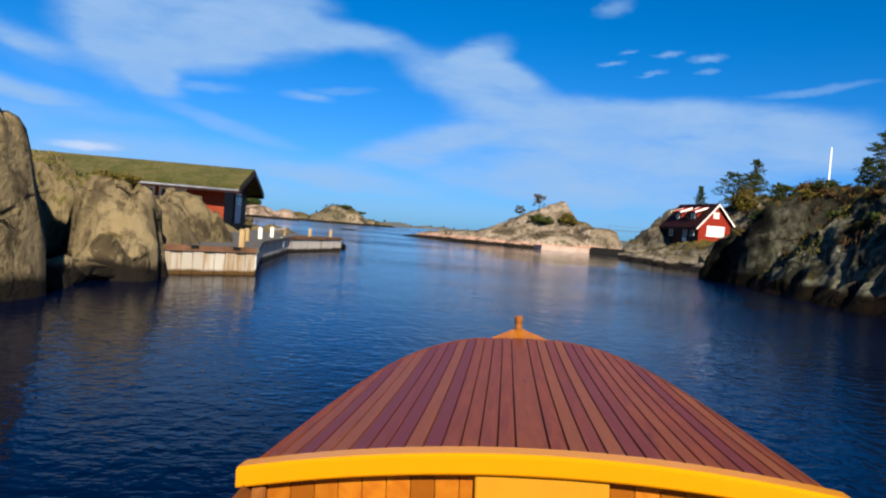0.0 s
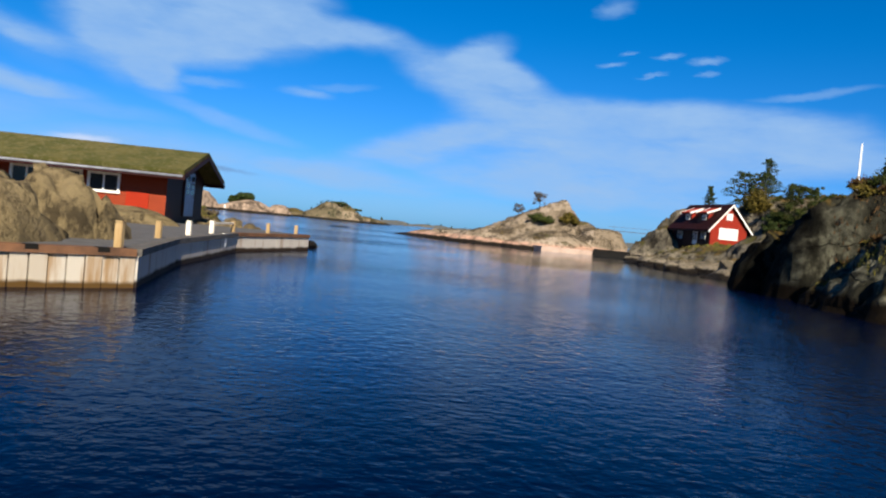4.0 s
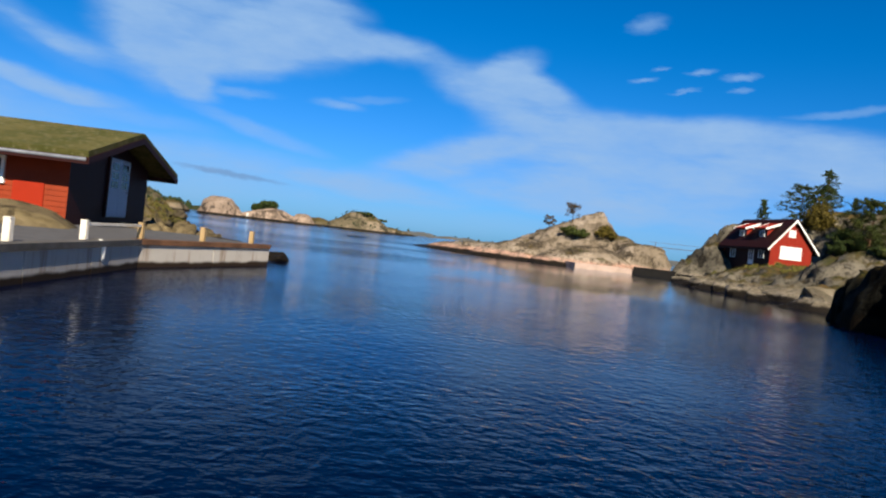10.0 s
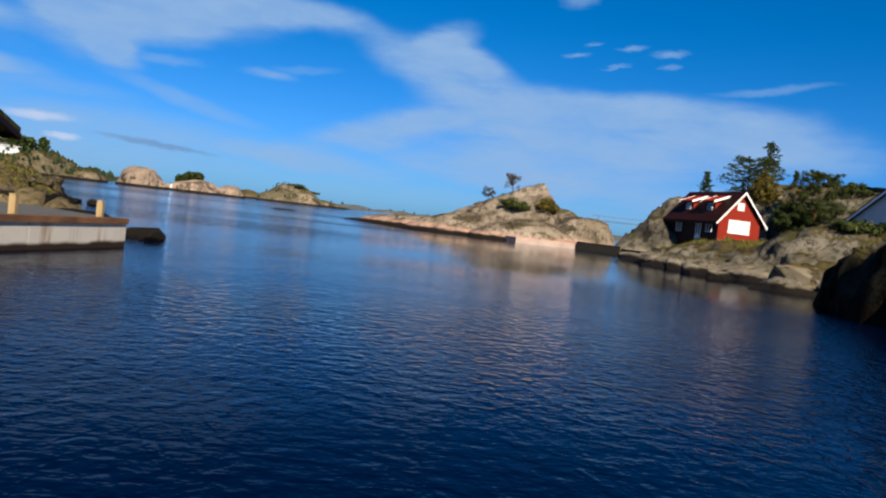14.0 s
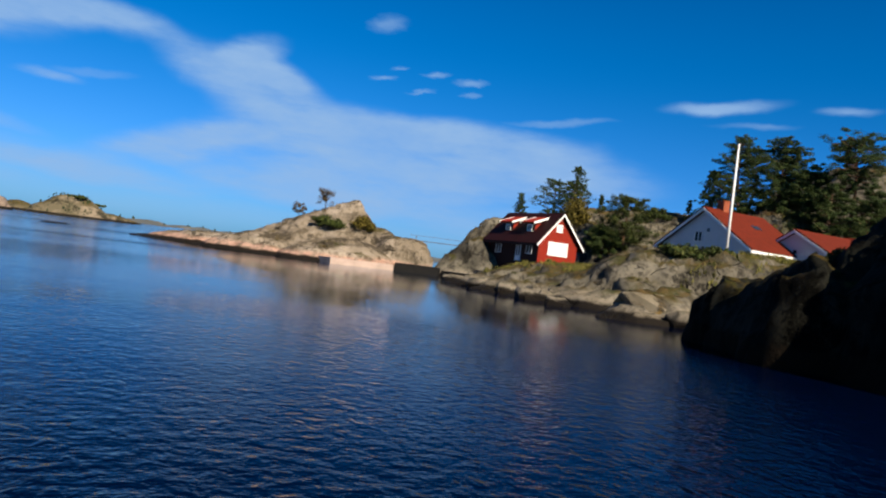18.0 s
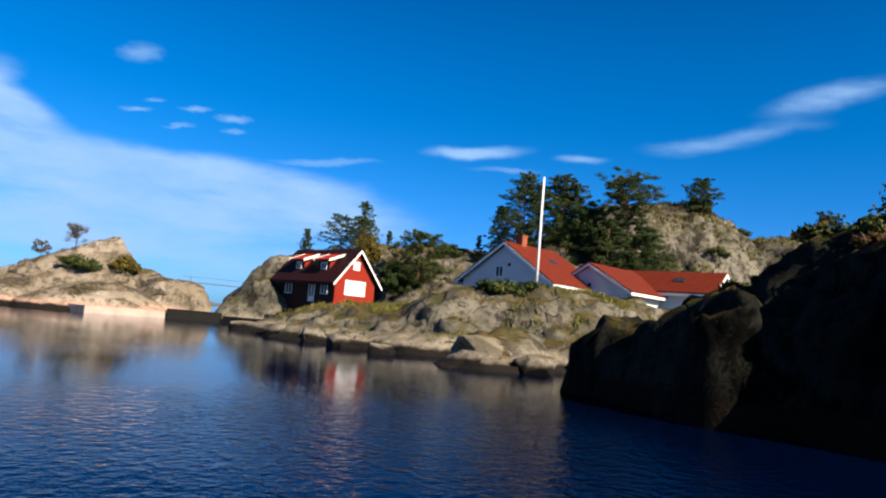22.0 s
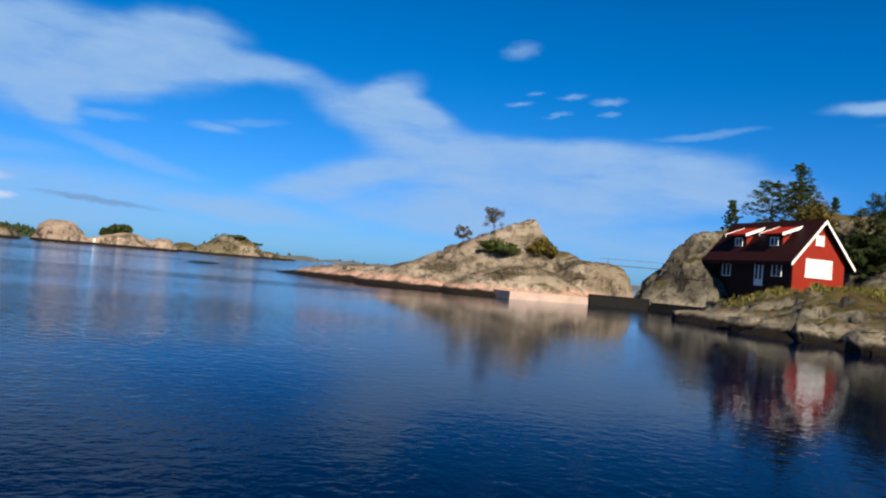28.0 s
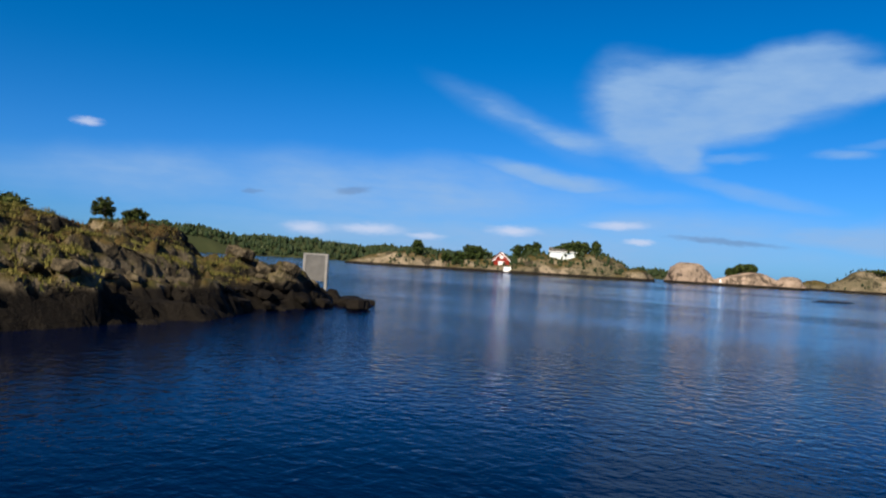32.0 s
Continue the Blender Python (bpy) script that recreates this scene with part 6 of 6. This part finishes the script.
for i, (x, y, w) in enumerate(((21.4, 70.6, 0.9), (21.0, 66.0, 0.7), (22.0, 75.5, 1.0), (21.6, 80.0, 0.8), (22.4, 88.0, 0.9), (23.6, 57.8, 0.9), (27.5, 58.6, 0.8))):
    boulder(x, y, max(0.1, HOME.at(x, y)), w * 1.3, w, w * 0.7, 40 * i, 8, 380 + i, GRANITE_GREY, "rounded grey boulder on the shore")
for i, (x, y, w) in enumerate(((-7.95, 15.05, 0.42), (-7.6, 15.75, 0.4), (-8.5, 15.2, 0.35))):
    boulder(x, y, 0.2, w * 1.4, w * 0.8, w * 0.5, 60 * i, 8, 390 + i, GRANITE, "brown boulder wedged in the rock cleft")
for i, (x, y, w) in enumerate(((-8.4, 45.4, 0.9), (-9.2, 47.2, 1.0), (-7.4, 45.0, 0.6), (-10.2, 49.0, 0.9), (-6.9, 46.6, 0.5), (-6.4, 45.8, 0.4))):
    boulder(x, y, 0.1, w * 1.5, w, w * 0.5, 50 * i, 10, 395 + i, HEADLAND, "dark boulder beyond the end of the quay")

# ---- footbridge over the gap ----
bridge = thing("footbridge", pose(25.6, 113.0, 3.75, 0, 0, -14), "thin dark footbridge across the rocky gap", "bridge")
part("bridge_beam", box("bridge_beam", -0.5, 7.0, -0.3, 0.3, -0.05, 0.02, GREY_BEAM), bridge)
for x in (0.2, 6.2):
    part("bridge_post", box("bridge_post", x, x + 0.06, -0.3, -0.24, 0.02, 0.55, GREY_BEAM), bridge)
part("bridge_rail", box("bridge_rail", -0.5, 7.0, -0.29, -0.25, 0.55, 0.59, GREY_BEAM), bridge)

# ---- far shore: houses, trees, woods ----


def on(land, az, dist):
    x, y = at_bearing(az, dist)
    return x, y, land.at(x, y)


x, y, z = on(VILLAGE, -35.2, 318)
far_red = gabled("far_red_house", pose(x, y, max(z - 0.8, 2.4), 0, 0, 42), 6.6, 8.0, 3.0, 6.2, 0.5, 0.4, RED_PAINT, RED_TILE, WHITE_PAINT, "small red house with white trim on the far island", None, 0.2, 2.0, 0.45)
window_unit(far_red, pose(0, 0, 1.6), 2.4, 1.2, 2, WHITE_PAINT, GLASS_PALE, 0.1, 0.2)
window_unit(far_red, pose(0, 0, 4.2), 1.2, 1.0, 2, WHITE_PAINT, GLASS_PALE, 0.1, 0.15)
part("boat_shed", box("boat_shed", -1.5, 1.5, -1.0, 1.0, -0.8, 1.2, WHITE_PAINT, 0.05), far_red, "white boat shed", pose(1.5, -9.0, -1.2))
x, y, z = on(VILLAGE, -31.5, 318)
far_white = gabled("far_white_house", pose(x, y, z - 1.0, 0, 0, -58), 6.5, 11.5, 3.0, 4.4, 0.5, 0.4, WHITE_BOARDS, GREY_BEAM, WHITE_PAINT, "long white house on the far island", None, 0.2, 2.5, 0.3)
for yy in (2.0, 5.5, 9.0):
    window_unit(far_white, pose(-3.25, yy, 1.4, 0, 0, -90), 1.2, 1.0, 2, WHITE_PAINT, GLASS_DARK, 0.08, 0.12)
FAR_TREES = ((-41.8, 330, 4.4, 2.6), (-39.6, 330, 2.6, 1.8), (-38.6, 326, 3.6, 2.6), (-37.8, 326, 4.6, 3.0), (-37.0, 326, 4.0, 3.0), (-34.0, 320, 4.8, 2.4), (-32.6, 326, 3.6, 2.2),
             (-30.4, 318, 4.8, 3.4), (-29.6, 318, 4.4, 3.4), (-28.9, 320, 3.6, 2.8), (-28.0, 320, 4.2, 2.0), (-33.2, 326, 3.4, 1.8), (-18.2, 326, 2.0, 2.2), (-17.5, 326, 2.3, 2.4), (-16.8, 327, 1.8, 2.2), (-17.0, 328, 2.2, 2.2))
for i, (az, dist, h, w) in enumerate(FAR_TREES):
    land = DOME if az > -22 else VILLAGE
    x, y, z = on(land, az, dist)
    pine(x, y, z, h * 1.35, w * 1.15, "dark green tree on the far island", 400 + i, 0.05, density=26, leaf_size=0.7, layers=6, flat=0.8, name="far_tree")
x, y, z = on(DOME, -18.9, 318)
mark = thing("sea_mark", pose(x, y, z - 0.1), "small white painted sea mark on the bare rock", "sea mark")
part("cairn", tube("cairn", [(0, 0, 0), (0, 0, 0.9), (0, 0, 1.6)], [0.55, 0.4, 0.2], WHITE_PAINT), mark)
for i, (az, dist) in enumerate(((-23.0, 335), (-9.0, 388), (-7.6, 392))):
    land = LOW if az > -12 else VILLAGE
    x, y, z = on(land, az, dist)
    bush(x, y, z, 9, 6, 1.6, "low green scrub on the far island", 430 + i, JUNIPER, count=60, size=0.7)


def woods(name, land, rows, height, seed, label):
    """Far woods as one mat of small tapering crowns: bearing from, to, distance from, to, how many."""
    g = np.random.default_rng(seed)
    v, f = [], []
    for a0, a1, d0, d1, n in rows:
        for _ in range(n):
            x, y = at_bearing(a0 + (a1 - a0) * g.random(), d0 + (d1 - d0) * g.random())
            z = land.at(x, y)
            if z < 1.0:
                continue
            h, r = height * (0.5 + 0.8 * g.random()), height * (0.22 + 0.2 * g.random())
            o, t = len(v), g.random() * 3
            for zz, rr in ((0.1, 0.8), (0.45, 1.0), (0.8, 0.55)):
                v += [(x + r * rr * math.cos(t + q * 1.2566) * (0.8 + 0.4 * g.random()), y + r * rr * math.sin(t + q * 1.2566), z + h * zz) for q in range(5)]
            v.append((x, y, z + h))
            for lvl in (0, 5):
                f += [(o + lvl + q, o + lvl + (q + 1) % 5, o + lvl + 5 + (q + 1) % 5, o + lvl + 5 + q) for q in range(5)]
            f += [(o + 10 + q, o + 10 + (q + 1) % 5, o + 15) for q in range(5)]
    ob = new(name, mesh_of(name, v, f, FOREST))
    return tagged(ob, label, "woods", "", "stuff")


woods("far_woods", RIDGE, ((-66, -22, 830, 960, 5200),), 6.0, 61, "dark green conifer woods on the far ridge")
woods("far_bushes", VILLAGE, ((-44, -24, 306, 338, 700),), 1.7, 63, "dark green and brown scrub on the far island")
woods("far_low_bushes", LOW, ((-13, -6, 375, 400, 160),), 1.3, 64, "dark scrub on the low far island")
woods("far_scrub", FARTHER, ((-10, 3, 780, 1320, 260),), 4.0, 62, "dark scrub on the far skerries")
